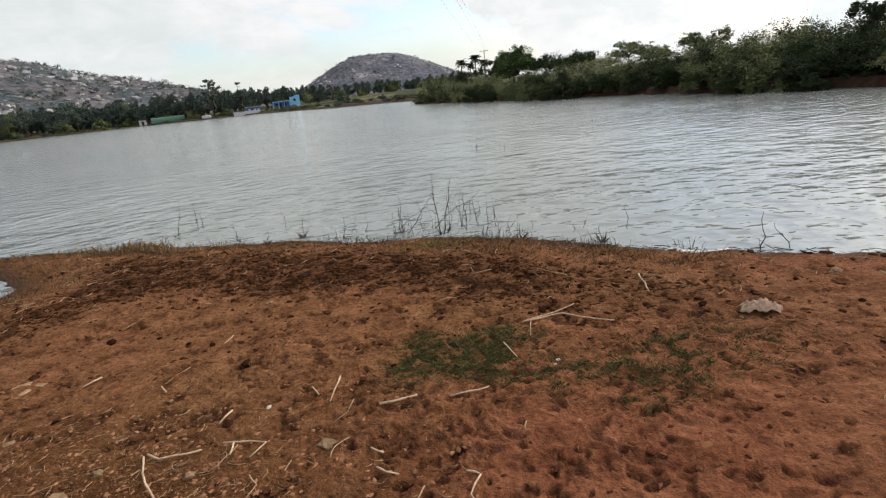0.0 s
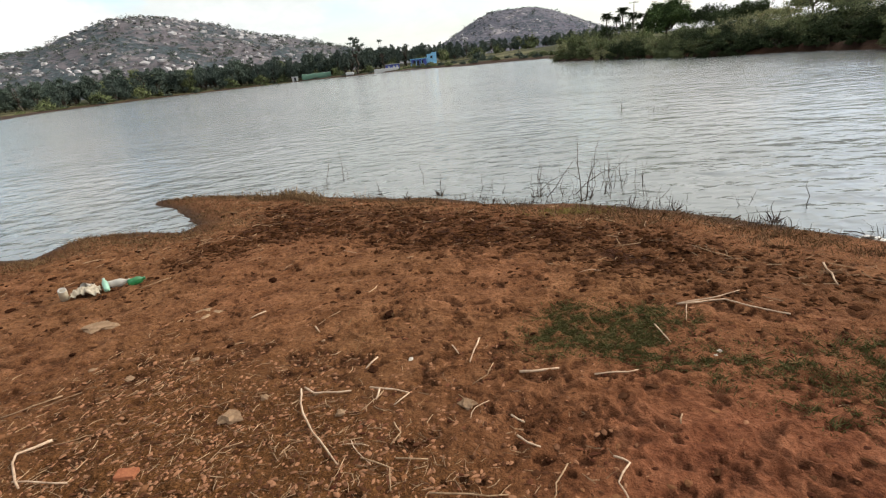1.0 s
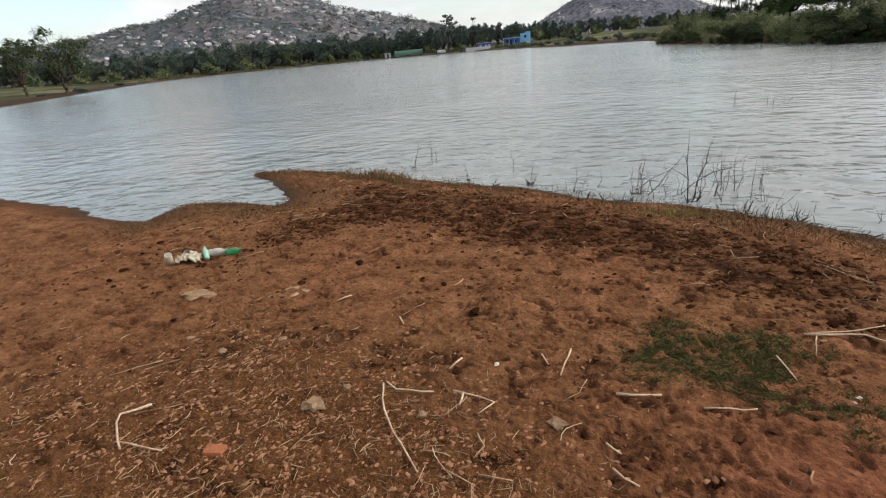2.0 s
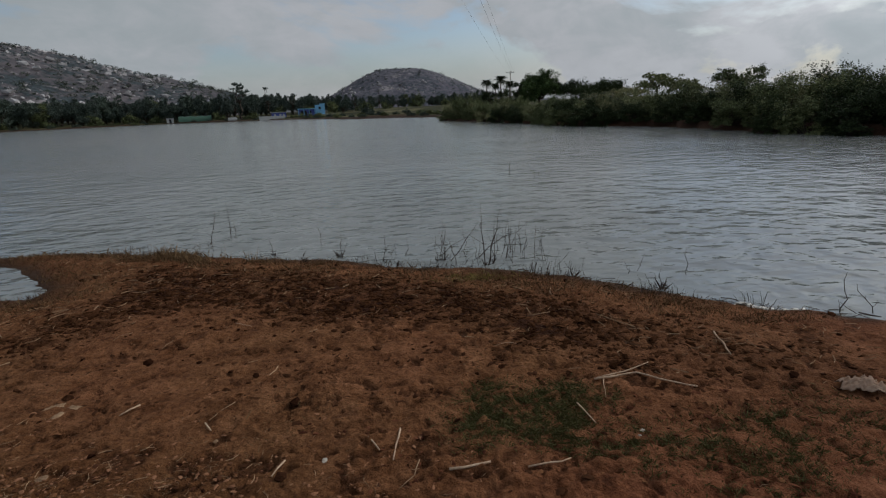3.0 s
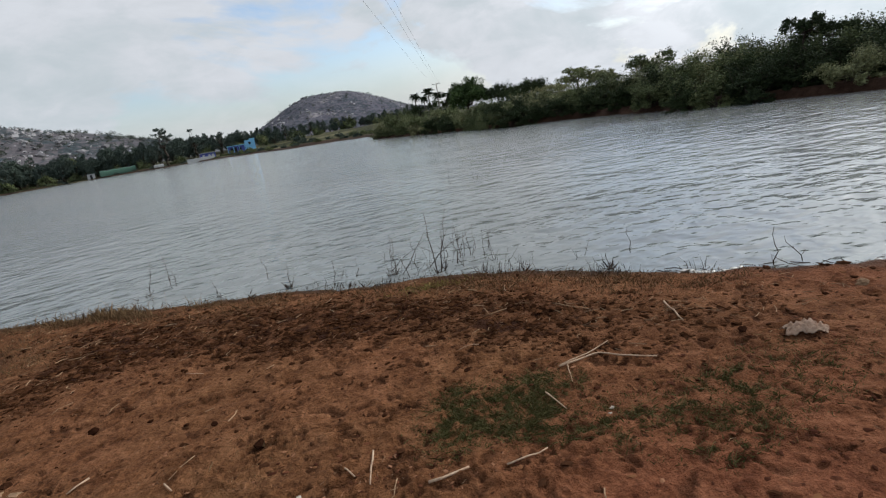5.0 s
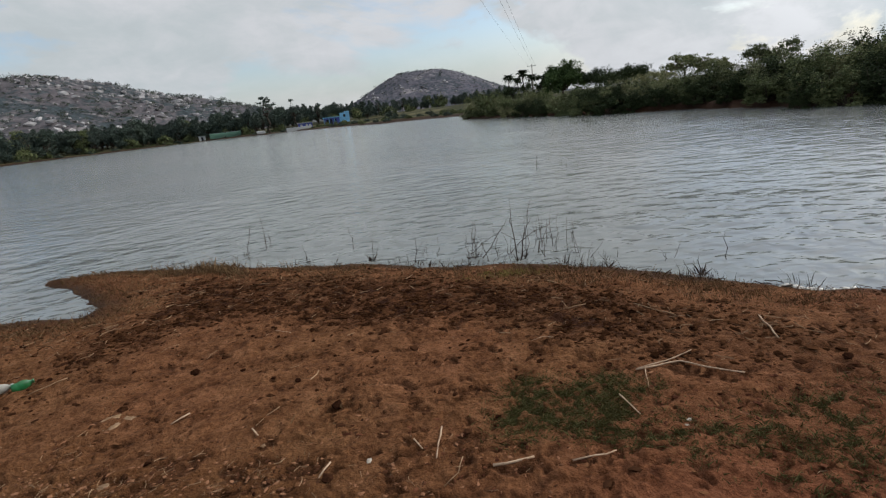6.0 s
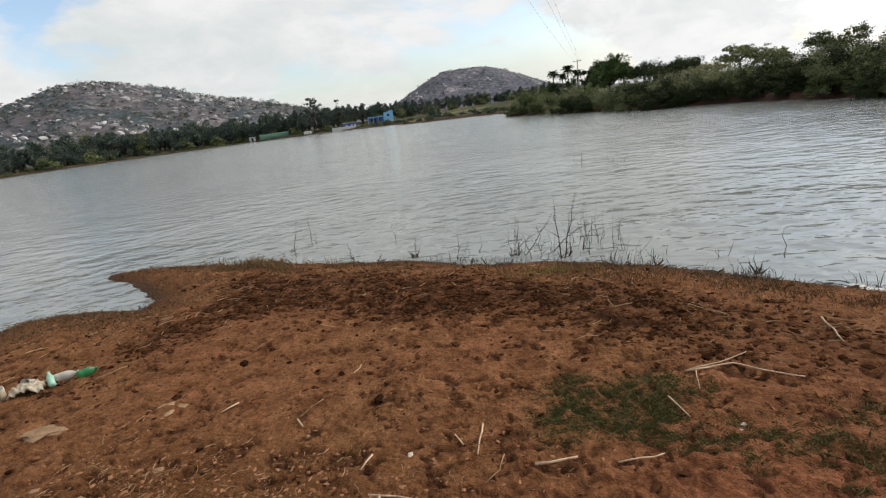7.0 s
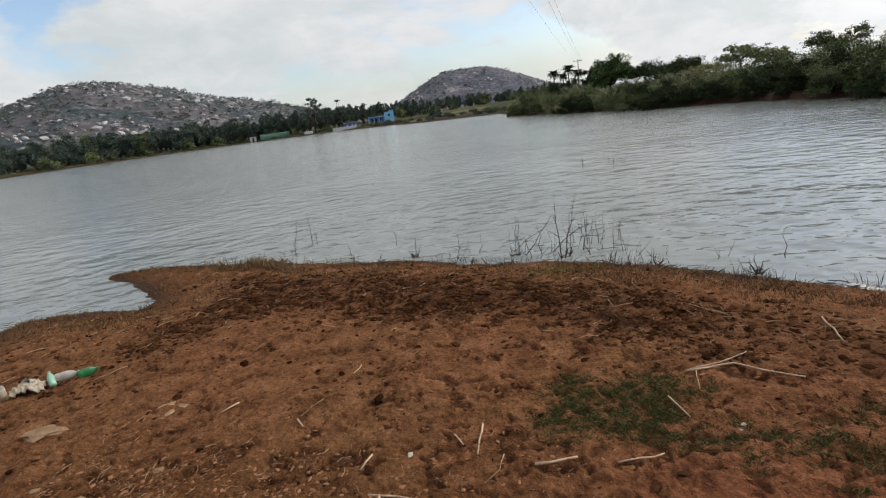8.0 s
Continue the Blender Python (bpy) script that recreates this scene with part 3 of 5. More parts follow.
# ---- hills ----
def hill(name, label, profile, dist, depth, mat, rough, seed):
    """A rocky ridge whose skyline falls and rises with the bearing."""
    az = np.linspace(profile[0][0], profile[-1][0], 240)
    el = np.interp(az, [p[0] for p in profile], [p[1] for p in profile])
    el = np.convolve(np.pad(el, 5, "edge"), np.ones(11) / 11, "valid")
    d = np.linspace(-1, 1, 60)
    A, D = np.meshgrid(az, d)
    R = dist + D * depth
    x, y = R * np.sin(np.radians(A)), R * np.cos(np.radians(A))
    h = dist * np.tan(np.radians(el))[None, :] * (np.cos(D * math.pi / 2) ** 1.3)
    g = rough * (value_noise(x / 40, y / 40, seed) * 2 + value_noise(x / 14, y / 14, seed + 1) + 0.6 * value_noise(x / 5, y / 5, seed + 2))
    z = h + g * np.clip(h / 12, 0, 1) - 0.5
    n, k = D.shape
    faces = [(i * k + j, i * k + j + 1, (i + 1) * k + j + 1, (i + 1) * k + j) for i in range(n - 1) for j in range(k - 1)]
    me = mesh_of(name, np.stack([x, y, z], -1).reshape(-1, 3), faces, mat, True)
    return solid(name, me, label, "hill", kind="structure"), (x, y, z)


HILL_A = [(-75, 0.4), (-62, 1.6), (-54, 2.9), (-47.5, 3.5), (-45.7, 3.9), (-41.2, 4.6), (-36, 6.4), (-33.5, 6.75), (-30, 6.4), (-26, 5.45), (-22.9, 4.45), (-18.5, 3.45), (-15.1, 2.6), (-12.3, 2.0), (-9, 1.3), (-4, 0.2)]
HILL_B = [(-9, 0.1), (-5.5, 1.3), (-3.8, 2.2), (-1.2, 3.55), (0.6, 4.2), (2.4, 4.32), (4.8, 4.28), (6.6, 3.8), (8.9, 2.85), (11.3, 1.8), (15, 0.9), (22, 0.2)]
hill_a, grid_a = hill("hill", "broad brown granite hill strewn with boulders and scrub", HILL_A, 520.0, 190.0, M["hill_near_haze"], 2.0, 51)
hill_b, grid_b = hill("hill", "bare grey granite dome rising behind the trees", HILL_B, 900.0, 230.0, M["hill_far_haze"], 1.7, 61)


def lump(rng, size, flat=0.7, longest=1.2):
    """A rough stone."""
    bm = bmesh.new()
    bmesh.ops.create_icosphere(bm, subdivisions=1, radius=1.0)
    for v in bm.verts:
        v.co = v.co * rng.uniform(0.5, 1.25)
        v.co.z *= flat
    sx = rng.uniform(1.0, longest)
    for v in bm.verts:
        v.co.x *= sx
    vs = np.array([v.co for v in bm.verts]) * size
    fs = [tuple(v.index for v in f.verts) for f in bm.faces]
    bm.free()
    return vs, fs


def scatter(name, shapes, places, mat, label, category, smooth_it=False):
    """Many small alike things joined into one mesh."""
    V, F, base = [], [], 0
    for k, (x, y, z, s, yaw, tip) in enumerate(places):
        vs, fs = shapes[k % len(shapes)]
        c, q = math.cos(yaw), math.sin(yaw)
        ct, st = math.cos(tip), math.sin(tip)
        v = vs * s
        v = np.stack([v[:, 0], v[:, 1] * ct - v[:, 2] * st, v[:, 1] * st + v[:, 2] * ct], -1)
        v = np.stack([v[:, 0] * c - v[:, 1] * q + x, v[:, 0] * q + v[:, 1] * c + y, v[:, 2] + z], -1)
        V.append(v)
        F += [tuple(i + base for i in f) for f in fs]
        base += len(v)
    return solid(name, mesh_of(name, np.concatenate(V), F, mat, smooth_it), label, category, kind="stuff")


def hill_cover(grid, n, size, seed, lo, hi, patch=0.0):
    x, y, z = grid
    rng = np.random.default_rng(seed)
    out = []
    half = x.shape[0] // 2
    while len(out) < n:
        i, j = rng.integers(2, half + 2), rng.integers(0, x.shape[1])
        if z[i, j] < lo or z[i, j] > hi or rng.uniform(0, 1) > 0.5 + patch * float(value_noise(x[i, j] / 60, y[i, j] / 35, 75) + 0.4 * value_noise(x[i, j] / 17, y[i, j] / 11, 76)):
            continue
        out.append((x[i, j] + rng.normal(0, 2), y[i, j] + rng.normal(0, 2), z[i, j], size * min(rng.lognormal(0, 0.5), 2.2), rng.uniform(0, 6.3), rng.normal(0, 0.4)))
    return out


rng = np.random.default_rng(7)
ROCKS = [lump(rng, 1.0, 0.8, 1.6) for _ in range(12)]
scatter("boulders", ROCKS, hill_cover(grid_a, 1500, 1.15, 71, 5, 70, 2.4), M["boulder"], "pale granite boulders scattered over the hillside", "boulders")
scatter("boulders", ROCKS, hill_cover(grid_b, 90, 1.5, 72, 22, 90, 1.8), M["boulder"], "pale granite boulders on the far dome", "boulders")


def hill_scrub(grid, n, size, seed, lo, hi, label):
    places = hill_cover(grid, n, size, seed, lo, hi, -0.7)
    r = np.random.default_rng(seed)
    blobs = [(x, y, z + s * 0.3, s, s, s * 0.6) for x, y, z, s, _, _ in places]
    solid("scrub", leaf_mesh("scrub", cloud_points(r, blobs, n * 32, 26, 0.8), size * 0.36, r, M["leaf_hill_haze"], 0.8), label, "scrub", kind="stuff")


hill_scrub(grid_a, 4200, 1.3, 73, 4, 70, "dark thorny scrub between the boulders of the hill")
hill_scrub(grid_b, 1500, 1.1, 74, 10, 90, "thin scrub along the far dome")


# ---- trees and shrubs ----
def shrub(seed, h, w, leaves, size, mat, sprigs=8, label="dense green thorn scrub growing on the lake bank", category="shrub", name="shrub"):
    r = np.random.default_rng(seed)
    leaves, size = int(leaves * 1.9), size * 0.68
    top = thing(name, label, category, group="scrub along the bank")
    t = Tubes(5)
    blobs = []
    for i in range(9):
        a, q = r.uniform(0, 6.3), r.uniform(0.1, 0.42) * w
        bx, by, bz = q * math.cos(a), q * math.sin(a), h * r.uniform(0.25, 0.78)
        s = w * r.uniform(0.17, 0.30)
        blobs.append((bx, by, bz, s, s, s * r.uniform(0.6, 0.95)))
        t.add(wander(r, (bx * 0.2, by * 0.2, -0.05), (bx, by, bz), 4, 0.05 * w), [0.05 * w / 3, 0.035 * w / 3, 0.025 * w / 3, 0.018 * w / 3, 0.01 * w / 3], 0)
    for i in range(6):
        a, q, s = 1.05 * i + r.uniform(0, 0.5), 0.34 * w, w * r.uniform(0.13, 0.19)
        blobs.append((q * math.cos(a), q * math.sin(a), s * 0.55, s, s, s))
    pts = [cloud_points(r, blobs, leaves)]
    inner = cloud_points(r, [(x, y, z * 0.92, a * 0.7, b * 0.7, c * 0.7) for x, y, z, a, b, c in blobs], leaves // 5)
    for i in range(sprigs):
        a, q = r.uniform(0, 6.3), r.uniform(0.0, 0.4) * w
        foot = np.array((q * math.cos(a), q * math.sin(a), h * 0.6))
        tip = foot + (r.normal(0, 0.18 * w), r.normal(0, 0.18 * w), h * r.uniform(0.30, 0.62))
        t.add([(foot[0] * 0.2, foot[1] * 0.2, -0.05)] + wander(r, foot, tip, 4, 0.03 * w), [0.016, 0.012, 0.010, 0.008, 0.006, 0.004], 0)
        k = int(leaves * 0.022)
        along = r.uniform(0.35, 1.0, (k, 1))
        pts.append(foot + (tip - foot) * along + r.normal(0, 0.05 * w, (k, 3)))
    part("branchwork", t.mesh("branchwork", M["bark"]), top)
    pts = np.concatenate(pts + [inner])
    length = np.full(len(pts), size)
    length[-len(inner):] *= 2.3
    part("foliage", leaf_mesh("foliage", pts, length, r, mat, 0.55), top)
    return top


def tree(seed, h, clear, w, leaves, size, mat, label, clumps=12, lean=0.0, flat=0.6, group="", thick=1.0, density=0.22):
    r = np.random.default_rng(seed)
    leaves, size = int(leaves * 2.0), size * 0.66
    top = thing("tree", label, "tree", group=group)
    t = Tubes(7)
    fork = (lean * clear * 0.6, 0, clear)
    t.add(wander(r, (0, 0, -0.2), fork, 5, 0.02 * h), [0.030 * h * thick * s for s in (1.25, 1.0, 0.9, 0.82, 0.78, 0.7)])
    spots = []
    for i in range(clumps):
        a = 2.4 * i + r.uniform(-0.4, 0.4)
        q = w * 0.5 * math.sqrt((i + 0.5) / clumps) * 0.8
        spots.append((a, q, r.uniform(0.1, 1.0) * (1 - 0.45 * (2 * q / w) ** 2), w * density * r.uniform(0.7, 1.2)))
    peak = max(spots, key=lambda v: v[2])
    reach = (h - clear - 0.85 * peak[3] * flat) / peak[2]
    blobs = []
    for a, q, rise, s in spots:
        c = (fork[0] + lean * (h - clear) * 0.5 + q * math.cos(a), q * math.sin(a), clear + rise * reach)
        blobs.append((*c, s, s, s * flat))
        t.add(wander(r, fork, c, 4, 0.03 * h), [0.016 * h * thick * s2 for s2 in (1, 0.75, 0.55, 0.4, 0.22)], 35)
    part("trunk", t.mesh("trunk", M["bark"]), top)
    inner = cloud_points(r, [(x, y, z, a * 0.6, b * 0.6, c * 0.6) for x, y, z, a, b, c in blobs], leaves // 6)
    length = np.concatenate([np.full(leaves, size), np.full(len(inner), size * 2.2)])
    part("crown", leaf_mesh("crown", np.concatenate([cloud_points(r, blobs, leaves), inner]), length, r, mat, 0.55), top)
    return top


def park(ob, x, y, yaw=0.0, s=1.0, sz=None, sink=0.05):
    ob.matrix_basis = Matrix.LocRotScale((x, y, ground_z(x, y) - sink), Euler((0, 0, yaw)), (s, s, sz or s))
    return ob


def again(ob, x, y, yaw=0.0, s=1.0, sz=None, sink=0.05):
    q = ob.scale
    return copy_thing(ob, Matrix.LocRotScale((x, y, ground_z(x, y) - sink), Euler((0, 0, yaw)), (s / q.x, s / q.y, (sz or s) / q.z)))


SHORE_AZ = [7, 13.5, 18.5, 22, 29, 39.5, 43, 55, 67, 79, 88, 95, 101, 109]
SHORE_D = [69, 51, 43, 37.5, 34, 26.5, 25.5, 22.5, 21.5, 21.2, 20.6, 20, 19.4, 19]
SET_BACK = [-0.8, -1.3, -1.4, -1.2, 0.1, -1.2, -0.9, 0.8, 3.0, 4.6, 6.0, 7.0, 8.0, 8.0]

SKY_AZ = [7, 8.5, 10.7, 13, 15, 20, 25, 30, 36, 41, 50, 56, 60, 63, 70, 75, 78, 85, 90, 95, 102, 109]
SKY_EL = [-0.75, 0.1, 0.3, 0.15, 0.25, 0.3, 0.4, 0.65, 1.2, 1.6, 1.5, 1.3, 1.0, 1.35, 1.2, 0.95, 1.1, 1.1, 1.5, 1.2, 1.1, 1.5]


def bank_scrub():
    kinds = [shrub(101, 2.3, 2.6, 3500, 0.145, M["leaf_bank"]), shrub(102, 2.0, 2.8, 3500, 0.14, M["leaf_bank"], 9), shrub(103, 2.6, 2.4, 3300, 0.15, M["leaf_dark"], 9),
             shrub(104, 1.8, 2.6, 3000, 0.115, M["leaf_pale"], 9, "paler olive scrub growing on the lake bank"), shrub(105, 2.4, 2.8, 3500, 0.145, M["leaf_dark"], 11)]
    fresh = set(range(len(kinds)))
    r = np.random.default_rng(110)
    # Dark front rows and pale back rows: shaded base and lit tops as colour.
    for row in range(4):
        az = 7.4 + row * 0.4
        while az < 109:
            d = np.interp(az, SHORE_AZ, SHORE_D) + np.interp(az, SHORE_AZ, SET_BACK) + row * 1.7 + r.uniform(0, 0.9)
            # From bearing 42 on, darker leaves stand in for the backlit bank.
            k = int(r.choice(5, p=(0.14, 0.16, 0.04, 0.62, 0.04) if az < 13 else ((0.26, 0.22, 0.26, 0.04, 0.22) if row < 2 else (0.24, 0.22, 0.04, 0.46, 0.04)) if az < 42 else (0.12, 0.13, 0.35, 0.05, 0.35)))
            x, y = polar(az, d)
            do = park if k in fresh else again
            fresh.discard(k)
            rise = np.interp(az, SKY_AZ, SKY_EL) + r.normal(0, 0.34)
            tall = (1.5 + d * math.tan(radians(rise)) - ground_z(x, y)) * (0.62, 0.8, 0.95, 1.0)[row]
            grow = max(0.25, tall / (2.3, 2.0, 2.6, 1.8, 2.4)[k])
            do(kinds[k], x, y, r.uniform(0, 6.3), 0.5 + 0.55 * grow, grow)
            az += math.degrees(r.uniform(1.35, 2.0) / d)
    for k in fresh:
        x, y = polar(30 + k, 41)
        park(kinds[k], x, y)


bank_scrub()


def stand(az, d, top_el, **how):
    """A tree on the bearing, as tall as its top stands above the horizon."""
    x, y = polar(az, d)
    h = 1.5 + d * math.tan(radians(top_el)) - ground_z(x, y)
    return park(tree(h=h, **how), x, y, how["seed"] * 1.7)


stand(67.0, 26.5, 4.2, seed=201, clear=1.7, w=3.3, leaves=7000, size=0.13, mat=M["leaf_green"], label="single rounded leafy tree standing above the bank scrub", clumps=14, flat=0.75)
stand(48.6, 27.5, 3.45, seed=202, clear=2.0, w=2.0, leaves=1800, size=0.104, mat=M["leaf_dark"], label="slender tree with a small open tuft of leaves", clumps=12, flat=1.0, density=0.17, thick=0.7)
stand(50.5, 28.5, 2.2, seed=203, clear=1.7, w=2.6, leaves=1950, size=0.096, mat=M["leaf_dark"], label="thin open scrub tree with twiggy branches", clumps=12, thick=0.6, density=0.16)
stand(36.3, 35.0, 2.65, seed=204, clear=1.6, w=3.4, leaves=2250, size=0.12, mat=M["leaf_bank"], label="twiggy open tree above the bank scrub", clumps=14, thick=0.6, density=0.15)
stand(93.5, 27.5, 2.95, seed=205, clear=2.1, w=1.5, leaves=1350, size=0.088, mat=M["leaf_dark"], label="small flat-topped thorn tree on a thin stem", clumps=12, flat=1.1, thick=0.6, density=0.2)
stand(97.4, 27.0, 3.05, seed=206, clear=1.5, w=2.4, leaves=1050, size=0.096, mat=M["leaf_dark"], label="sparse thorn tree with bare forked branches", clumps=10, thick=0.8, density=0.13)
stand(80.5, 28.0, 1.85, seed=207, clear=0.9, w=4.6, leaves=3900, size=0.088, mat=M["leaf_pale"], label="spreading pale feathery thorn tree", clumps=20, thick=0.6, density=0.12)
stand(90.0, 28.0, 2.3, seed=208, clear=0.9, w=3.4, leaves=4500, size=0.096, mat=M["leaf_dark"], label="dark leafy scrub tree on the bank", clumps=13)
stand(105.8, 27.0, 2.3, seed=209, clear=1.0, w=3.6, leaves=3300, size=0.096, mat=M["leaf_dark"], label="dark scrub tree at the edge of the clearing", clumps=13)
stand(17.5, 98.0, 3.4, seed=211, clear=1.8, w=9.0, leaves=9000, size=0.33, mat=M["leaf_green"], label="large rounded green tree behind the bank", clumps=30, flat=0.85, density=0.2)
stand(20.8, 96.0, 2.5, seed=212, clear=2.4, w=5.4, leaves=2700, size=0.272, mat=M["leaf_dark"], label="dark bushy tree behind the bank", clumps=14, flat=1.0, density=0.27)
stand(24.4, 80.0, 2.25, seed=213, clear=2.4, w=5.2, leaves=3300, size=0.224, mat=M["leaf_dark"], label="dark flat-topped tree behind the bank", clumps=14, flat=0.75, density=0.27)
stand(22.7, 92.0, 2.0, seed=216, clear=2.0, w=5.4, leaves=2550, size=0.256, mat=M["leaf_dark"], label="dark bushy tree behind the bank", clumps=14, flat=1.0, density=0.27)
stand(29.0, 62.0, 2.5, seed=214, clear=2.2, w=5.6, leaves=2550, size=0.192, mat=M["leaf_bank"], label="open crowned tree with thin branches", clumps=15, density=0.15)
stand(31.6, 60.0, 1.8, seed=215, clear=1.8, w=4.4, leaves=1950, size=0.192, mat=M["leaf_pale"], label="pale half-bare tree behind the scrub", clumps=13, density=0.14)
stand(26.3, 70.0, 1.3, seed=217, clear=1.6, w=4.8, leaves=2250, size=0.208, mat=M["leaf_pale"], label="pale half-bare tree behind the scrub", clumps=12, density=0.16)


def palm(seed, h):
    r = np.random.default_rng(seed)
    top = thing("palm_tree", "tall coconut palm with drooping dark fronds", "palm tree", group="palms")
    t = Tubes(7)
    head = (r.normal(0, 0.05 * h), r.normal(0, 0.05 * h), h * 0.86)
    t.add(wander(r, (0, 0, -0.2), head, 5, 0.01 * h), [0.24, 0.19, 0.17, 0.16, 0.15, 0.14])
    part("trunk", t.mesh("trunk", M["bark"]), top)
    L = 0.25 * h
    V, F = [], []
    for i in range(22):
        s = i / 21
        c = np.array((s * L, 0, 0.30 * L * math.sin(s * 2.0) - 0.60 * L * s ** 2.2))
        w = 0.46 * L * math.sin(0.35 + s * 2.5)
        for side in (-1, 1):
            b = len(V)
            V += [c, c + (0.05 * L, 0, 0), c + (0.10 * L, side * w, -0.45 * w)]
            F.append((b, b + 1, b + 2))
    me = mesh_of("frond", V, F, M["frond"])
    for k in range(32):
        part("frond", me, top, at=Matrix.LocRotScale(head, Euler((r.normal(0, 0.2), r.uniform(-1.0, 0.75), k * 2.4)), (1, 1, 1)))
    return top


for az, d, el, seed in ((11.9, 160, 2.65, 221), (13.5, 158, 2.9, 222), (12.9, 165, 2.2, 223), (14.4, 150, 2.4, 224)):
    x, y = polar(az, d)
    park(palm(seed, 1.5 + d * math.tan(radians(el)) - ground_z(x, y)), x, y)


def far_belt():
    """The tree belt along the far shore, tree by tree."""
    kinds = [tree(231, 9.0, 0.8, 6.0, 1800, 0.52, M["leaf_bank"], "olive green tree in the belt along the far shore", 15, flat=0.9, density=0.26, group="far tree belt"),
             tree(232, 10.0, 0.9, 5.2, 2300, 0.52, M["leaf_far_haze"], "tall dark tree in the belt along the far shore", 16, flat=1.3, density=0.26, group="far tree belt"),
             tree(233, 8.0, 0.7, 7.0, 2300, 0.52, M["leaf_belt_haze"], "broad dark tree in the belt along the far shore", 16, flat=0.9, density=0.26, group="far tree belt"),
             tree(234, 11.0, 3.5, 5.5, 420, 0.60, M["leaf_far_haze"], "open tall tree on the far shore", 11, density=0.15, group="far tree belt")]
    low = shrub(235, 2.6, 4.6, 480, 0.45, M["leaf_bank"], 4, "olive bush on the far shore", "bush", "bush")
    r = np.random.default_rng(236)
    first = {0, 1, 2, 3}
    A = [-54, -51.4, -49.3, -45.4, -41, -32, -20.5, -11.4, -5.9, -2.2, 2.8, 6.6, 12]
    D = [70, 83, 92, 134, 190, 235, 240, 195, 152, 118, 108, 98, 100]
    for row in range(3):
        az = -56 + row * 0.7
        while az < 12:
            d0 = np.interp(az, A, D)
            d = max(d0 + 14, (226 if az > -22 else 205) if az < -4 else 200 + (az + 4) * 4) + row * 13 + r.uniform(0, 9)
            want = np.interp(az, [-56, -48, -42, -37, -31, -20, -12, -5, 0, 6, 12], [2.5, 2.1, 2.0, 2.35, 2.2, 2.15, 2.1, 1.8, 1.55, 1.5, 1.6])
            k = int(r.choice(4, p=(0.05, 0.48, 0.40, 0.07)))
            x, y = polar(az, d)
            s = (1.5 + d * math.tan(radians(want * r.uniform(0.7, 1.12))) - ground_z(x, y)) / (9, 10, 8, 11)[k]
            do = park if k in first else again
            first.discard(k)
            do(kinds[k], x, y, r.uniform(0, 6.3), s)
            az += math.degrees(r.uniform(2.6, 4.4) / d) * (1.0 if az < -8 else 1.15)
    for k in first:
        x, y = polar(-25 - k, 262)
        park(kinds[k], x, y)
    dark_low = shrub(237, 2.6, 4.6, 480, 0.45, M["leaf_belt_haze"], 4, "dark low bush on the far shore", "bush", "bush")
    x, y = polar(-1.0, 160)
    park(dark_low, x, y)
    placed = False
    az = -56.0
    while az < 13:
        d = max(np.interp(az, A, D) + 10, (222 if az > -22 else 201) if az < -4 else 196 + (az + 4) * 4) + r.uniform(-3, 6)
        x, y = polar(az, d)
        s = r.uniform(0.9, 1.7)
        (again if placed else park)(low, x, y, r.uniform(0, 6.3), s, s * r.uniform(0.8, 1.2))
        placed = True
        az += math.degrees(r.uniform(6.0, 16.0) / d)
    for row in range(3):
        az = -55.0
        while az < 11:
            d = np.interp(az, A, D) + 1.5 + row * 9 + r.uniform(0, 5)
            x, y = polar(az, d)
            s = 0.3 + d / 520 * r.uniform(0.4, 1.2)
            if not -20.6 < az < -15.6 or row == 0 and r.uniform() < 0.5:
                again(dark_low if r.uniform() < 0.6 else low, x, y, r.uniform(0, 6.3), s, s * (0.5 if az < -9 else 0.75))
            az += math.degrees((r.uniform(4.0, 13.0) if az < -9 else r.uniform(2.0, 7.0)) / d)


far_belt()
stand(-13.6, 215.0, 3.3, seed=241, clear=6.0, w=9.0, leaves=1350, size=0.48, mat=M["leaf_far_haze"], label="tall open tree rising over the far shore", clumps=14, density=0.14)
stand(-10.9, 216.0, 2.75, seed=242, clear=5.0, w=5.0, leaves=900, size=0.48, mat=M["leaf_far_haze"], label="tall narrow tree rising over the far shore", clumps=11, density=0.16)
stand(-49.6, 100.0, 4.9, seed=243, clear=1.5, w=8.5, leaves=3900, size=0.256, mat=M["leaf_dark"], label="large dark tree on the near end of the far shore", clumps=16, flat=0.8)
stand(-52.5, 96.0, 4.0, seed=244, clear=1.5, w=7.5, leaves=3300, size=0.256, mat=M["leaf_dark"], label="large dark tree on the near end of the far shore", clumps=14, flat=0.8)
stand(12.3, 148.0, 1.55, seed=245, clear=1.0, w=5.5, leaves=1600, size=0.36, mat=M["leaf_dark"], label="dark bushy tree below the palms", clumps=12, flat=0.8)
stand(14.2, 140.0, 1.7, seed=246, clear=1.0, w=5.5, leaves=1600, size=0.36, mat=M["leaf_dark"], label="dark bushy tree below the palms", clumps=12, flat=0.8)
stand(15.4, 120.0, 2.3, seed=247, clear=1.2, w=4.6, leaves=1900, size=0.33, mat=M["leaf_dark"], label="dark bushy tree beside the large green tree", clumps=12, flat=0.8)


# ---- buildings on the far shore ----
def paint(name, colour, rough=0.75):
    return mottled(name, tuple(c * 0.78 for c in colour), colour, 0.8, rough, 0.25, 0.01, 6.0)


M["blue_wall"] = paint("blue_wall", (0.24, 0.52, 0.76))
M["violet_wall"] = paint("violet_wall", (0.10, 0.13, 0.42))
M["white_wall"] = paint("white_wall", (0.50, 0.50, 0.48))
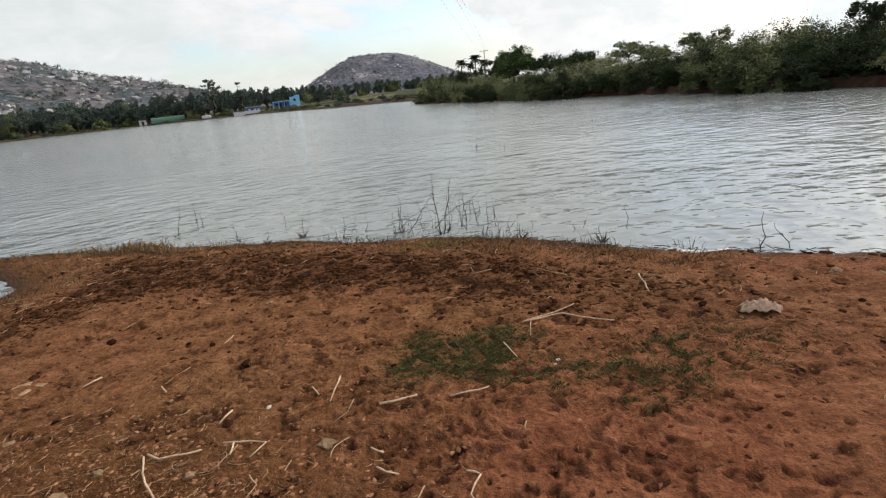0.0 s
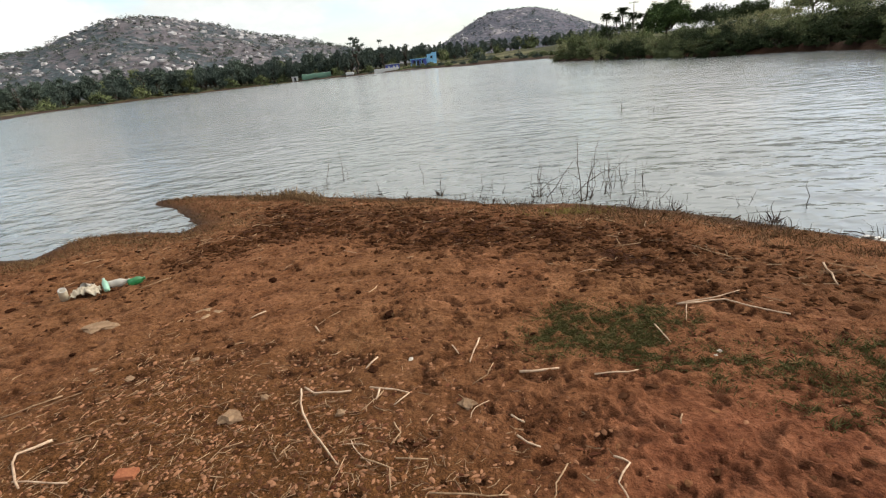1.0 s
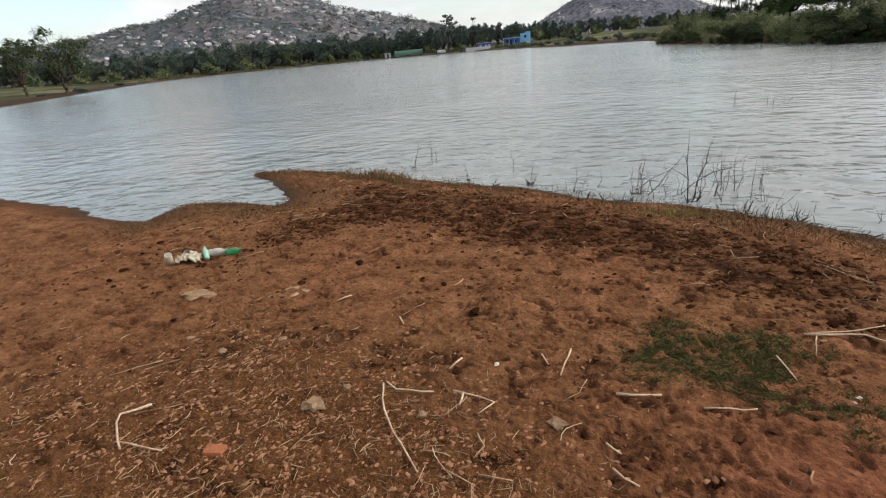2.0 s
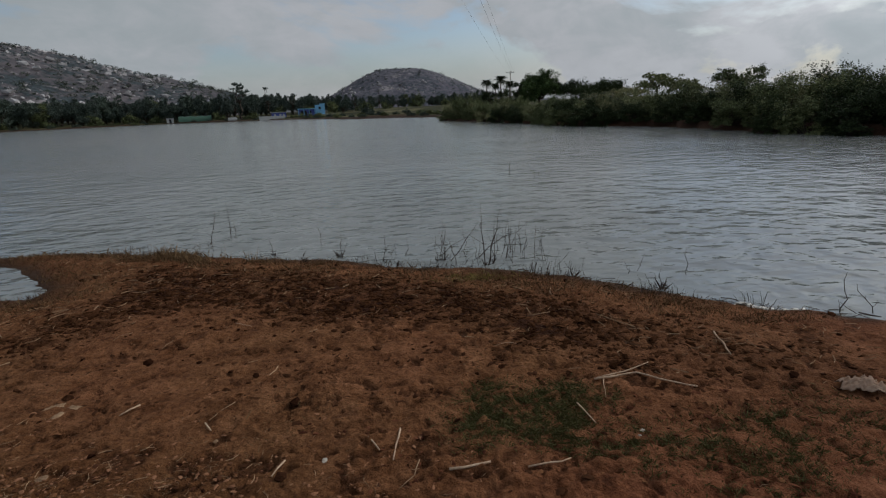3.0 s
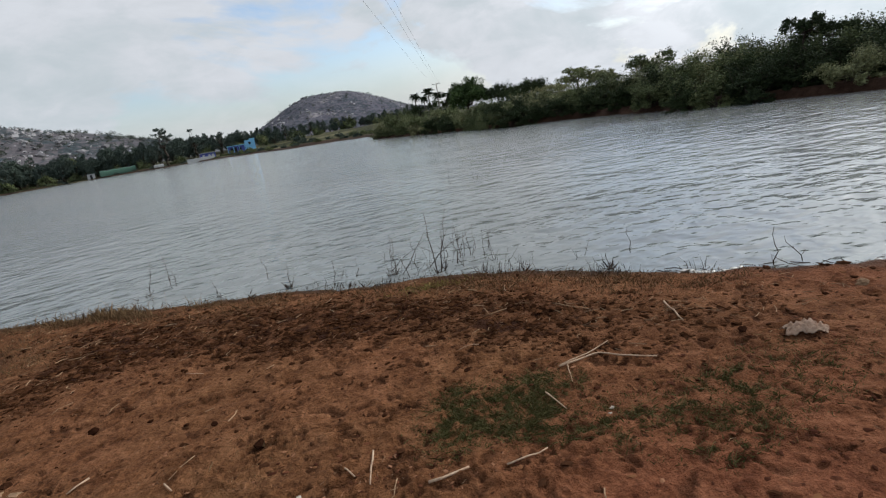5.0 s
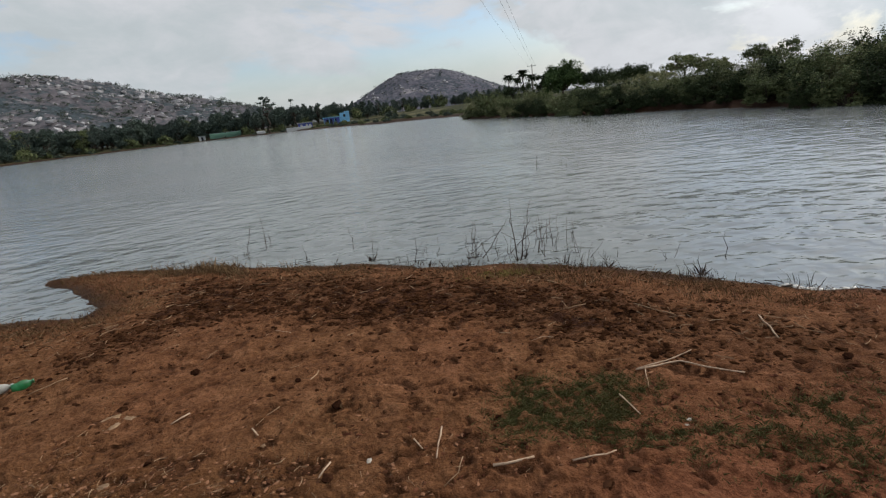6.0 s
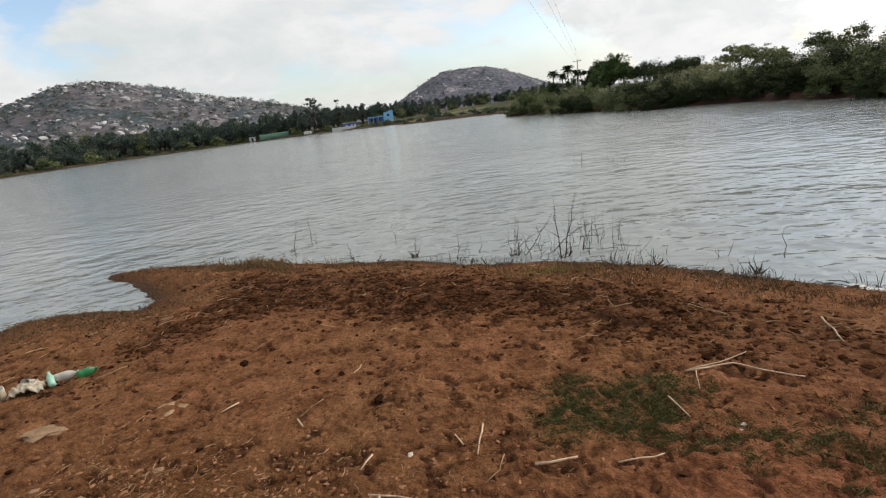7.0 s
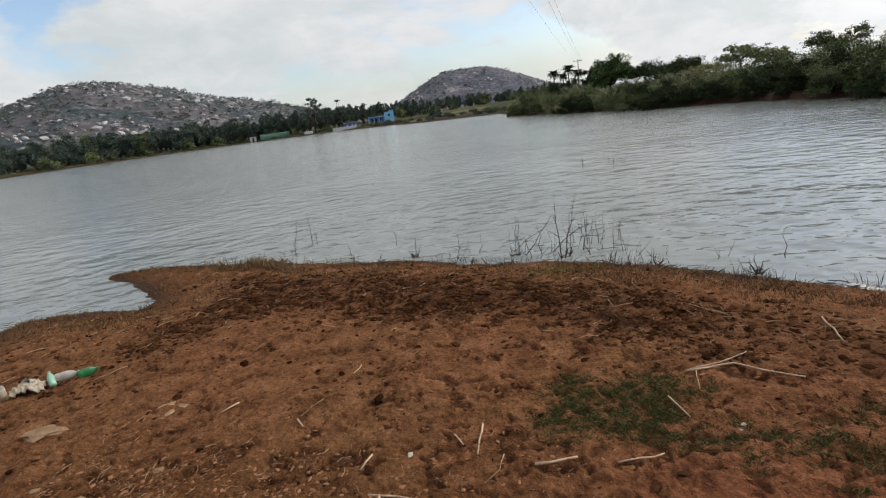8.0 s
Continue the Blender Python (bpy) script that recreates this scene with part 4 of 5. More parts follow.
M["roof_grey"] = paint("roof_grey", (0.36, 0.37, 0.38))
M["concrete"] = mottled("concrete", (0.20, 0.18, 0.15), (0.40, 0.37, 0.32), 2.5, 0.9, 0.2, 0.006)
M["dark_opening"] = paint("dark_opening", (0.022, 0.024, 0.028), 0.3)
M["net_green"] = paint("net_green", (0.060, 0.120, 0.085), 0.85)


def shore_place(az, d):
    x, y = polar(az, d)
    return Matrix.Translation((x, y, ground_z(x, y) - 0.05)) @ Matrix.Rotation(radians(-az), 4, "Z")


def blue_house():
    h = thing("house", "small bright blue flat-roofed house with a stair tower", "house", shore_place(-6.6, 208))
    low = part("wall", box_mesh("wall", -5.0, 0.0, 0.0, 1.1, 6.0, 2.5, M["violet_wall"]), h, "blue-violet veranda wall")
    part("roof", box_mesh("roof", -5.4, -0.9, 2.5, 1.1, 6.2, 2.72, M["blue_wall"], 0.04), h)
    tower = part("stair_tower", box_mesh("stair_tower", 1.1, -0.3, 0.0, 4.7, 4.0, 3.9, M["blue_wall"], 0.04), h, "sky-blue plastered tower")
    part("parapet", box_mesh("parapet", 2.9, -0.4, 3.9, 4.8, 4.1, 4.35, M["blue_wall"], 0.03), h)
    for x in (-4.3, -1.4):
        w = part("window", box_mesh("window", x, -0.06, 0.9, x + 1.0, -0.003, 1.9, M["dark_opening"]), low)
        part("window_frame", box_mesh("window_frame", x - 0.08, -0.1, 0.82, x + 1.08, -0.062, 0.9, M["white_wall"]), w)
    part("door", box_mesh("door", -2.9, -0.05, 0.0, -2.0, -0.003, 2.0, M["dark_opening"]), low)
    part("window", box_mesh("window", 2.4, -0.36, 2.3, 3.2, -0.303, 3.2, M["dark_opening"]), tower)
    for x in (-5.2, -3.2, -1.2, 0.8):
        part("pillar", box_mesh("pillar", x, -0.85, 0.0, x + 0.18, -0.67, 2.5, M["blue_wall"]), h)
    part("step", box_mesh("step", 3.0, -1.6, 0.0, 6.4, -0.3, 0.45, M["white_wall"], 0.03), h)


def violet_house():
    h = thing("house", "low blue-violet house with pale shutters among trees", "house", shore_place(-10.0, 203))
    wall = part("wall", box_mesh("wall", -2.5, 0.0, 0.0, 2.6, 4.0, 2.2, M["violet_wall"]), h)
    part("roof", box_mesh("roof", -2.9, -0.5, 2.2, 3.0, 4.3, 2.4, M["roof_grey"], 0.04), h)
    for x in (-1.7, 0.2, 1.4):
        part("shutter", box_mesh("shutter", x, -0.06, 0.7, x + 0.7, -0.003, 1.7, M["white_wall"]), wall)


def pump_house():
    h = thing("shed", "small white-washed pump house at the water", "shed", shore_place(-20.1, 242))
    wall = part("wall", box_mesh("wall", -1.3, 0.0, 0.0, 1.3, 2.4, 1.8, M["white_wall"]), h)
    part("roof", box_mesh("roof", -1.5, -0.3, 1.8, 1.5, 2.6, 1.95, M["roof_grey"], 0.02), h)
    part("door", box_mesh("door", -0.4, -0.04, 0.0, 0.4, -0.003, 1.5, M["dark_opening"]), wall)


def net_tunnel():
    n, k = 10, 9
    V = [(-6.0 + 12.0 * i / n, 1.8 * math.cos(math.pi * j / (k - 1)), 2.1 * math.sin(math.pi * j / (k - 1)) * (1 + 0.08 * math.sin(i * 2.1))) for i in range(n + 1) for j in range(k)]
    F = [(i * k + j, i * k + j + 1, (i + 1) * k + j + 1, (i + 1) * k + j) for i in range(n) for j in range(k - 1)]
    h = thing("shade_net", "long low green shade-net tunnel beside the lake", "shade net", shore_place(-17.9, 234))
    part("net", mesh_of("net", V, F, M["net_green"], True), h)
    t = Tubes(5)
    t.add([(-6.0, 0, 2.12), (6.0, 0, 2.12)], 0.04)
    part("ridge_pole", t.mesh("ridge_pole", M["roof_grey"]), h)


blue_house()
violet_house()
pump_house()
net_tunnel()
solid("concrete_apron", box_mesh("concrete_apron", -4.6, -1.5, -0.3, 4.2, 1.5, 1.05, M["white_wall"], 0.1), "pale concrete apron by the far water", "paving", shore_place(-10.6, 195.5))
solid("tarpaulin", box_mesh("tarpaulin", -1.6, -0.8, 0, 1.6, 0.8, 1.1, M["white_wall"], 0.3), "white tarpaulin over a low stack", "tarpaulin", shore_place(-14.5, 212))


# ---- power line over the lake ----
def power_pole(x, y, yaw, h):
    p = thing("power_pole", "grey concrete power pole with a steel cross-arm", "power pole", pose(x, y, ground_z(x, y), 0, 0, yaw), group="power line")
    t = Tubes(8)
    t.add([(0, 0, -0.3), (0, 0, h)], [0.17, 0.11])
    part("pole", t.mesh("pole", M["concrete"]), p)
    part("cross_arm", box_mesh("cross_arm", -1.25, -0.06, h - 0.45, 1.1, 0.06, h - 0.33, M["roof_grey"]), p)
    for ox in (-1.05, 0.35, 0.85):
        i = Tubes(8)
        i.add([(ox, 0, h - 0.33), (ox, 0, h - 0.22), (ox, 0, h - 0.2), (ox, 0, h - 0.05)], [0.05, 0.07, 0.04, 0.06])
        part("insulator", i.mesh("insulator", M["white_stone"]), p)
    return p


LINE_A, LINE_B, WIRE_TOP = (37.4, 145.0), (-15.2, -40.0), 10.35
line_yaw = math.degrees(math.atan2(LINE_A[1] - LINE_B[1], LINE_A[0] - LINE_B[0])) - 90
power_pole(*LINE_A, line_yaw, WIRE_TOP + 0.05 - ground_z(*LINE_A))
power_pole(*LINE_B, line_yaw, WIRE_TOP + 0.05 - ground_z(*LINE_B))
M["wire"] = paint("wire", (0.62, 0.62, 0.63), 0.5)
for off in (-1.05, 0.35, 0.85):
    ca, sa = math.cos(radians(line_yaw)), math.sin(radians(line_yaw))
    pts = []
    for i in range(41):
        s = i / 40
        pts.append((LINE_B[0] + (LINE_A[0] - LINE_B[0]) * s + off * ca, LINE_B[1] + (LINE_A[1] - LINE_B[1]) * s + off * sa, WIRE_TOP - 0.9 * 4 * s * (1 - s)))
    t = Tubes(5)
    t.add(pts, 0.010)
    solid("power_cable", t.mesh("power_cable", M["wire"]), "thin dark overhead power cable crossing the lake", "cable", group="power cables")


# ---- concrete slab lying in the shallows ----
def lathe(name, profile, mat, sides=14, smooth_it=True, squash=1.0):
    V = [(r * math.cos(2 * math.pi * j / sides), r * squash * math.sin(2 * math.pi * j / sides), z) for r, z in profile for j in range(sides)]
    F = [(i * sides + j, i * sides + (j + 1) % sides, (i + 1) * sides + (j + 1) % sides, (i + 1) * sides + j) for i in range(len(profile) - 1) for j in range(sides)]
    F += [tuple(range(sides))[::-1], tuple((len(profile) - 1) * sides + j for j in range(sides))]
    return mesh_of(name, V, F, mat, smooth_it)


slab = thing("concrete_slab", "flat weathered concrete slab lying at the water's edge", "slab", pose(10.75, 1.75, -0.085, 2, -1, -44))
part("slab", box_mesh("slab", -0.58, -0.24, 0.0, 0.62, 0.24, 0.11, M["concrete"], 0.02), slab)
part("footing", box_mesh("footing", -0.74, -0.2, -0.1, -0.50, 0.2, 0.07, M["clod"], 0.03), slab, "dark wet earth-stained end block")


# ---- the scooter at the edge of the clearing ----
M["rubber"] = mottled("rubber", (0.012, 0.012, 0.013), (0.03, 0.028, 0.027), 14, 0.75, 0.3, 0.002)
M["red_paint"] = mottled("red_paint", (0.50, 0.035, 0.020), (0.62, 0.06, 0.03), 3, 0.28, 0.5, 0.0005)
M["black_plastic"] = mottled("black_plastic", (0.014, 0.015, 0.018), (0.035, 0.037, 0.042), 8, 0.45, 0.4, 0.001)
M["steel"] = mottled("steel", (0.30, 0.30, 0.31), (0.55, 0.55, 0.56), 10, 0.35, 0.5, 0.0006, metal=0.9)
M["grey_paint"] = mottled("grey_paint", (0.012, 0.013, 0.016), (0.026, 0.028, 0.033), 5, 0.5, 0.3, 0.0005)
M["lamp_glass"] = paint("lamp_glass", (0.55, 0.56, 0.58), 0.12)


def ring(name, R, r, width, mat, sides=28, k=10):
    """A tyre or rim lying in the x-z plane."""
    V, F = [], []
    for i in range(sides):
        a = 2 * math.pi * i / sides
        for j in range(k):
            b = 2 * math.pi * j / k
            q = R + r * math.cos(b)
            V.append((q * math.cos(a), width * math.sin(b), q * math.sin(a)))
    for i in range(sides):
        for j in range(k):
            F.append((i * k + j, i * k + (j + 1) % k, ((i + 1) % sides) * k + (j + 1) % k, ((i + 1) % sides) * k + j))
    return mesh_of(name, V, F, mat, True)


def wheel(bike, x, width, name):
    w = part(name, ring("tyre", 0.215, 0.045, width, M["rubber"]), bike, at=pose(x, 0, 0.26))
    part("rim", ring("rim", 0.170, 0.012, width * 0.7, M["black_plastic"], 24, 6), w)
    hub = Tubes(10)
    hub.add([(0, -0.05, 0), (0, 0.05, 0)], 0.04)
    part("hub", hub.mesh("hub", M["steel"]), w)
    for i in range(5):
        a = 2 * math.pi * i / 5
        s = Tubes(5)
        s.add([(0.03 * math.cos(a), 0, 0.03 * math.sin(a)), (0.168 * math.cos(a + 0.1), 0, 0.168 * math.sin(a + 0.1))], [0.014, 0.010])
        part("spoke", s.mesh("spoke", M["black_plastic"]), w)
    return w


def shell(name, sections, mat, k=12):
    """A rounded body through cross-sections x, half width, low z, high z."""
    V = []
    for x, w, z0, z1 in sections:
        for j in range(k):
            a = 2 * math.pi * j / k
            c, s = math.cos(a), math.sin(a)
            V.append((x, w * math.copysign(abs(c) ** 0.7, c), (z0 + z1) / 2 + (z1 - z0) / 2 * math.copysign(abs(s) ** 0.7, s)))
    F = [(i * k + j, i * k + (j + 1) % k, (i + 1) * k + (j + 1) % k, (i + 1) * k + j) for i in range(len(sections) - 1) for j in range(k)]
    F += [tuple(range(k))[::-1], tuple((len(sections) - 1) * k + j for j in range(k))]
    return mesh_of(name, V, F, mat, True)


def scooter(at):
    b = thing("scooter", "parked dark grey and red scooter on the bare earth", "scooter", at)
    wheel(b, 0.60, 0.05, "front_wheel")
    wheel(b, -0.62, 0.055, "rear_wheel")
    for y in (-0.075, 0.075):
        t = Tubes(8)
        t.add([(0.60, y, 0.26), (0.54, y, 0.40), (0.50, y, 0.55)], [0.022, 0.022, 0.020])
        part("fork_leg", t.mesh("fork_leg", M["black_plastic"]), b)
    V, F = [], []
    for i in range(13):
        a = radians(2 + 138 * i / 12)
        for y, drop in ((-0.10, 0.09), (-0.07, 0.015), (0, -0.01), (0.07, 0.015), (0.10, 0.09)):
            V.append((0.60 + (0.305 - drop) * math.cos(a), y, 0.26 + (0.31 - drop) * math.sin(a)))
    for i in range(12):
        for j in range(4):
            F.append((5 * i + j, 5 * i + j + 1, 5 * i + j + 6, 5 * i + j + 5))
    fender = part("front_fender", mesh_of("front_fender", V, F, M["red_paint"], True), b, "glossy red mudguard")
    fender.modifiers.new("thick", "SOLIDIFY").thickness = 0.006
    part("front_apron", shell("front_apron", [(0.72, 0.06, 0.60, 0.70), (0.67, 0.13, 0.56, 0.80), (0.58, 0.18, 0.54, 0.87), (0.48, 0.20, 0.52, 0.90), (0.42, 0.19, 0.50, 0.92)], M["grey_paint"]), b, "dark grey front apron")
    for y in (-1, 1):
        t = Tubes(6)
        t.add([(0.735, y * 0.07, 0.63), (0.67, y * 0.145, 0.70), (0.57, y * 0.185, 0.80), (0.47, y * 0.16, 0.90)], 0.006)
        part("apron_trim", t.mesh("apron_trim", M["lamp_glass"]), b, "pale trim strip")
        part("indicator", shell("indicator", [(0.69, 0.012, 0.61, 0.64), (0.65, 0.022, 0.60, 0.655)], M["lamp_glass"]), b, at=pose(0, y * 0.14, 0))
    part("headlight_cowl", shell("headlight_cowl", [(0.52, 0.07, 0.92, 1.00), (0.47, 0.13, 0.89, 1.05), (0.38, 0.14, 0.90, 1.06), (0.32, 0.09, 0.93, 1.03)], M["grey_paint"]), b)
    part("headlight", shell("headlight", [(0.535, 0.05, 0.935, 0.985), (0.515, 0.08, 0.92, 1.0)], M["lamp_glass"]), b, "clear headlight lens")
    part("floorboard", shell("floorboard", [(0.40, 0.09, 0.27, 0.36), (0.2, 0.15, 0.24, 0.30), (-0.1, 0.17, 0.24, 0.32)], M["black_plastic"]), b)
    part("side_panel", shell("side_panel", [(0.0, 0.12, 0.28, 0.70), (-0.2, 0.18, 0.28, 0.74), (-0.55, 0.18, 0.40, 0.76), (-0.88, 0.08, 0.56, 0.74)], M["red_paint"]), b, "glossy red rear body panel")
    part("seat", shell("seat", [(0.02, 0.08, 0.70, 0.77), (-0.2, 0.14, 0.73, 0.81), (-0.55, 0.14, 0.75, 0.84), (-0.82, 0.08, 0.77, 0.83)], M["black_plastic"]), b)
    part("engine", shell("engine", [(-0.3, 0.08, 0.16, 0.32), (-0.5, 0.12, 0.14, 0.34), (-0.72, 0.08, 0.16, 0.32)], M["steel"]), b)
    bar = Tubes(8)
    bar.add([(0.36, 0.22, 1.0), (0.39, 0.15, 1.0), (0.40, 0.0, 0.99), (0.39, -0.15, 1.0), (0.36, -0.22, 1.0)], 0.012)
    handle = part("handlebar", bar.mesh("handlebar", M["steel"]), b)
    for y in (-1, 1):
        g = Tubes(8)
        g.add([(0.375, y * 0.16, 1.0), (0.355, y * 0.23, 1.0)], 0.019)
        part("grip", g.mesh("grip", M["rubber"]), handle)
    s = Tubes(6)
    s.add([(-0.15, 0.14, 0.24), (-0.20, 0.24, 0.0)], 0.012)
    part("side_stand", s.mesh("side_stand", M["steel"]), b)
    turn = Matrix.Translation((0.48, 0, 0)) @ Matrix.Rotation(radians(34), 4, "Z") @ Matrix.Translation((-0.48, 0, 0))
    for c in b.children:
        if c.name.split(".")[0] in ("front_wheel", "fork_leg", "front_fender", "handlebar", "headlight_cowl", "headlight"):
            c.matrix_basis = turn @ c.matrix_basis
    return b


BIKE_YAW = 148.0
bh = Vector((math.cos(radians(BIKE_YAW)), math.sin(radians(BIKE_YAW)), 0))
bike_foot = Vector((3.935, -1.130, 0)) - bh * 0.48
scooter(pose(bike_foot.x, bike_foot.y, ground_z(bike_foot.x, bike_foot.y) - 0.005, -7, 0, BIKE_YAW))


# ---- dead stems standing in the shallows ----
def dead_stem(x, y, dx, dy, h, seed, label="thin dark leafless stem standing in shallow water", thick=1.05):
    r = np.random.default_rng(seed)
    z = min(ground_z(x, y), WATER) - 0.03
    s = thing("dead_reed", label, "dead reed", Matrix.Translation((x, y, z)), group="dead stems at the waterline")
    rise = h + WATER - z
    t = Tubes(5)
    line = wander(r, (0, 0, 0), (dx, dy, rise), 5, 0.018 * rise + 0.004)
    rad = (0.0028 + 0.0035 * min(1, h)) * thick
    t.add(line, [rad * q for q in (1.25, 1.1, 0.95, 0.8, 0.6, 0.35)])
    part("stalk", t.mesh("stalk", M["dead_stem"]), s)
    for k in range(int(r.integers(1, 4))):
        i = int(r.integers(1, 4))
        a = np.array(line[i])
        b = a + (r.normal(0, 0.10) * h, r.normal(0, 0.07) * h, r.uniform(0.08, 0.24) * h)
        q = Tubes(4)
        q.add(wander(r, a, b, 3, 0.01), [rad * 0.6, rad * 0.5, rad * 0.4, rad * 0.25])
        part("twig", q.mesh("twig", M["dead_stem"]), s)
    return s


STEMS = [(1.02, 5.04, -0.04, 0.01, 0.68), (1.03, 5.06, 0.17, -0.03, 0.66), (0.83, 5.38, 0.71, -0.13, 0.40), (0.62, 5.33, 0.02, 0, 0.41), (0.64, 5.32, 0.37, -0.04, 0.44), (0.40, 5.55, 0.58, -0.05, 0.25), (0.23, 5.58, 0.01, 0, 0.24)]
STEMS += [(-0.04, 5.48, 0.03, 0, 0.30), (-0.53, 5.83, 0.02, 0, 0.28), (-0.77, 6.52, -0.07, -0.01, 0.31), (-1.32, 6.10, -0.05, -0.01, 0.23), (-2.11, 7.13, 0.01, 0, 0.50), (-2.07, 7.19, 0.05, 0.01, 0.29), (-2.33, 6.92, 0.13, 0.04, 0.46)]
STEMS += [(1.39, 5.44, -0.03, 0.01, 0.41), (1.49, 5.41, 0.01, 0, 0.43), (1.42, 5.43, 0.03, -0.01, 0.28), (1.14, 5.16, 0.03, -0.01, 0.30), (1.26, 5.24, 0.08, -0.02, 0.39), (1.69, 5.47, 0.09, -0.02, 0.28), (1.76, 4.55, 0, 0, 0.14)]
for k, s in enumerate(STEMS):
    dead_stem(*s, 300 + k)
for k, s in enumerate([(2.35, 3.95, -0.01, 0, 0.20), (2.78, 4.25, -0.02, 0.01, 0.27), (3.35, 3.19, 0, 0, 0.32), (3.58, 3.10, -0.11, 0.11, 0.21), (3.51, 3.12, -0.15, 0.1, 0.08)]):
    dead_stem(*s, 340 + k, label="thin dark twig sticking up at the water's edge")
for k, s in enumerate([(3.61, 11.76, 0.38, -0.11, 0.14), (3.66, 11.70, -0.09, 0.03, 0.19), (3.60, 11.62, 0.10, 0.0, 0.24), (3.07, 12.25, 0.07, -0.02, 0.34), (10.0, 2.95, 0.05, 0.05, 0.18), (10.05, 2.92, -0.07, 0, 0.15), (8.63, 1.12, 0.02, 0, 0.2), (8.35, 1.43, 0.03, 0, 0.12)]):
    dead_stem(*s, 350 + k, label="bare dead branch standing out of the lake", thick=2.6)
rs = np.random.default_rng(360)
for k in range(48):
    x = rs.uniform(0.55, 1.75) if k < 30 else rs.uniform(-2.9, 2.6)
    y = np.interp(x, [-3.2, -1.5, 0.2, 1.0, 1.83, 2.65], [6.67, 5.93, 5.24, 4.95, 4.42, 3.65]) + rs.uniform(0.05, 0.6)
    dead_stem(x, y, rs.normal(0, 0.10), rs.normal(0, 0.05), rs.uniform(0.06, 0.45 if k < 30 else 0.20), 361 + k, thick=0.75)


def dead_bush(x, y, h, n, seed):
    """The dark forked foot of a drowned bush."""
    r = np.random.default_rng(seed)
    z = min(ground_z(x, y), WATER + 0.03) - 0.03
    top = thing("dead_bush", "dark forked stump of a dead bush at the waterline", "dead plant", Matrix.Translation((x, y, z)), group="dead stems at the waterline")
    for k in range(n):
        t = Tubes(5)
        tip = (r.normal(0, 0.55) * h, r.normal(0, 0.35) * h, h * r.uniform(0.5, 1.0) + 0.03)
        line = wander(r, (r.normal(0, 0.015), r.normal(0, 0.015), 0), tip, 4, 0.05 * h)
        t.add(line, [0.010, 0.008, 0.006, 0.004, 0.002])
        fork = np.array(line[2])
        for _ in range(2):
            t.add(wander(r, fork, fork + (r.normal(0, 0.25) * h, r.normal(0, 0.15) * h, h * r.uniform(0.1, 0.4)), 3, 0.02 * h), [0.004, 0.003, 0.002, 0.001], 10)
        part("branch", t.mesh("branch", M["dead_stem"]), top)
    return top


for k, (x, y, h, n) in enumerate([(-0.55, 5.83, 0.13, 6), (0.60, 5.36, 0.15, 5), (-2.33, 6.85, 0.16, 4), (-1.33, 6.11, 0.12, 4), (1.04, 5.06, 0.12, 4), (2.36, 3.97, 0.11, 4), (-0.9, 5.62, 0.06, 5), (0.15, 5.30, 0.05, 5), (1.77, 4.50, 0.08, 3)]):
    dead_bush(x, y, h, n, 380 + k)


# ---- twigs and sticks on the ground ----
def twig(points, rad, seed, label, mat="bare_wood", name="twig"):
    r = np.random.default_rng(seed)
    x0, y0 = points[0]
    P = []
    for (ax, ay), (bx, by) in zip(points, points[1:]):
        n = max(2, int(math.hypot(bx - ax, by - ay) / 0.06))
        for i in range(n):
            s = i / n
            P.append((ax + (bx - ax) * s + r.normal(0, 0.003), ay + (by - ay) * s + r.normal(0, 0.003)))
    P.append(points[-1])
    rad *= 0.70
    zs = [ground_z(x, y) for x, y in P]
    zs = [max(z, (zs[max(0, i - 2)] + zs[min(len(zs) - 1, i + 2)]) / 2) + rad * 0.8 + 0.008 for i, z in enumerate(zs)]
    t = Tubes(6)
    t.add([(x - x0, y - y0, z - zs[0]) for (x, y), z in zip(P, zs)], [rad * (1.0 - 0.35 * i / len(P)) * r.uniform(0.9, 1.1) for i in range(len(P))])
    return solid(name, t.mesh(name, M[mat]), label, "twig", Matrix.Translation((x0, y0, zs[0])), group="twigs on the shore")


def forked_branch():
    top = thing("forked_branch", "dry pale forked branch lying on the trodden earth", "branch", group="twigs on the shore")
    for seed, rad, pts in ((401, 0.008, [(1.12, 2.49), (1.25, 2.50), (1.38, 2.51), (1.47, 2.42), (1.63, 2.31)]), (402, 0.006, [(1.13, 2.50), (1.32, 2.53), (1.50, 2.60)]), (403, 0.004, [(1.17, 2.49), (1.11, 2.32)])):
        o = twig(pts, rad, seed, "", name="limb")
        o.parent = top
        for key in ("category", "group"):
            if key in o:
                del o[key]


forked_branch()
twig([(0.20, 1.87), (0.385, 1.89)], 0.009, 410, "short straight peeled stick on red earth")
twig([(0.54, 1.83), (0.64, 1.835), (0.74, 1.855)], 0.006, 411, "thin straight straw-coloured stick beside the grass")
twig([(0.94, 2.29), (0.965, 2.11)], 0.006, 412, "short pale stick lying in the grass patch")
twig([(2.11, 2.89), (2.06, 2.72), (2.01, 2.57)], 0.009, 413, "pale curved stick near the water")
twig([(-0.86, 1.83), (-0.83, 1.71), (-0.70, 1.51), (-0.53, 1.30)], 0.007, 414, "long bent pale twig on the gravel")
twig([(-0.85, 1.835), (-0.78, 1.79), (-0.60, 1.785)], 0.008, 415, "knobbly brown twig on the gravel")
twig([(-0.51, 1.80), (-0.31, 1.74), (-0.37, 1.66)], 0.006, 416, "hooked thin twig on the earth")
twig([(-1.93, 1.51), (-2.02, 1.41), (-1.94, 1.31), (-1.84, 1.23)], 0.009, 417, "curved pale root-like twig on the gravel")
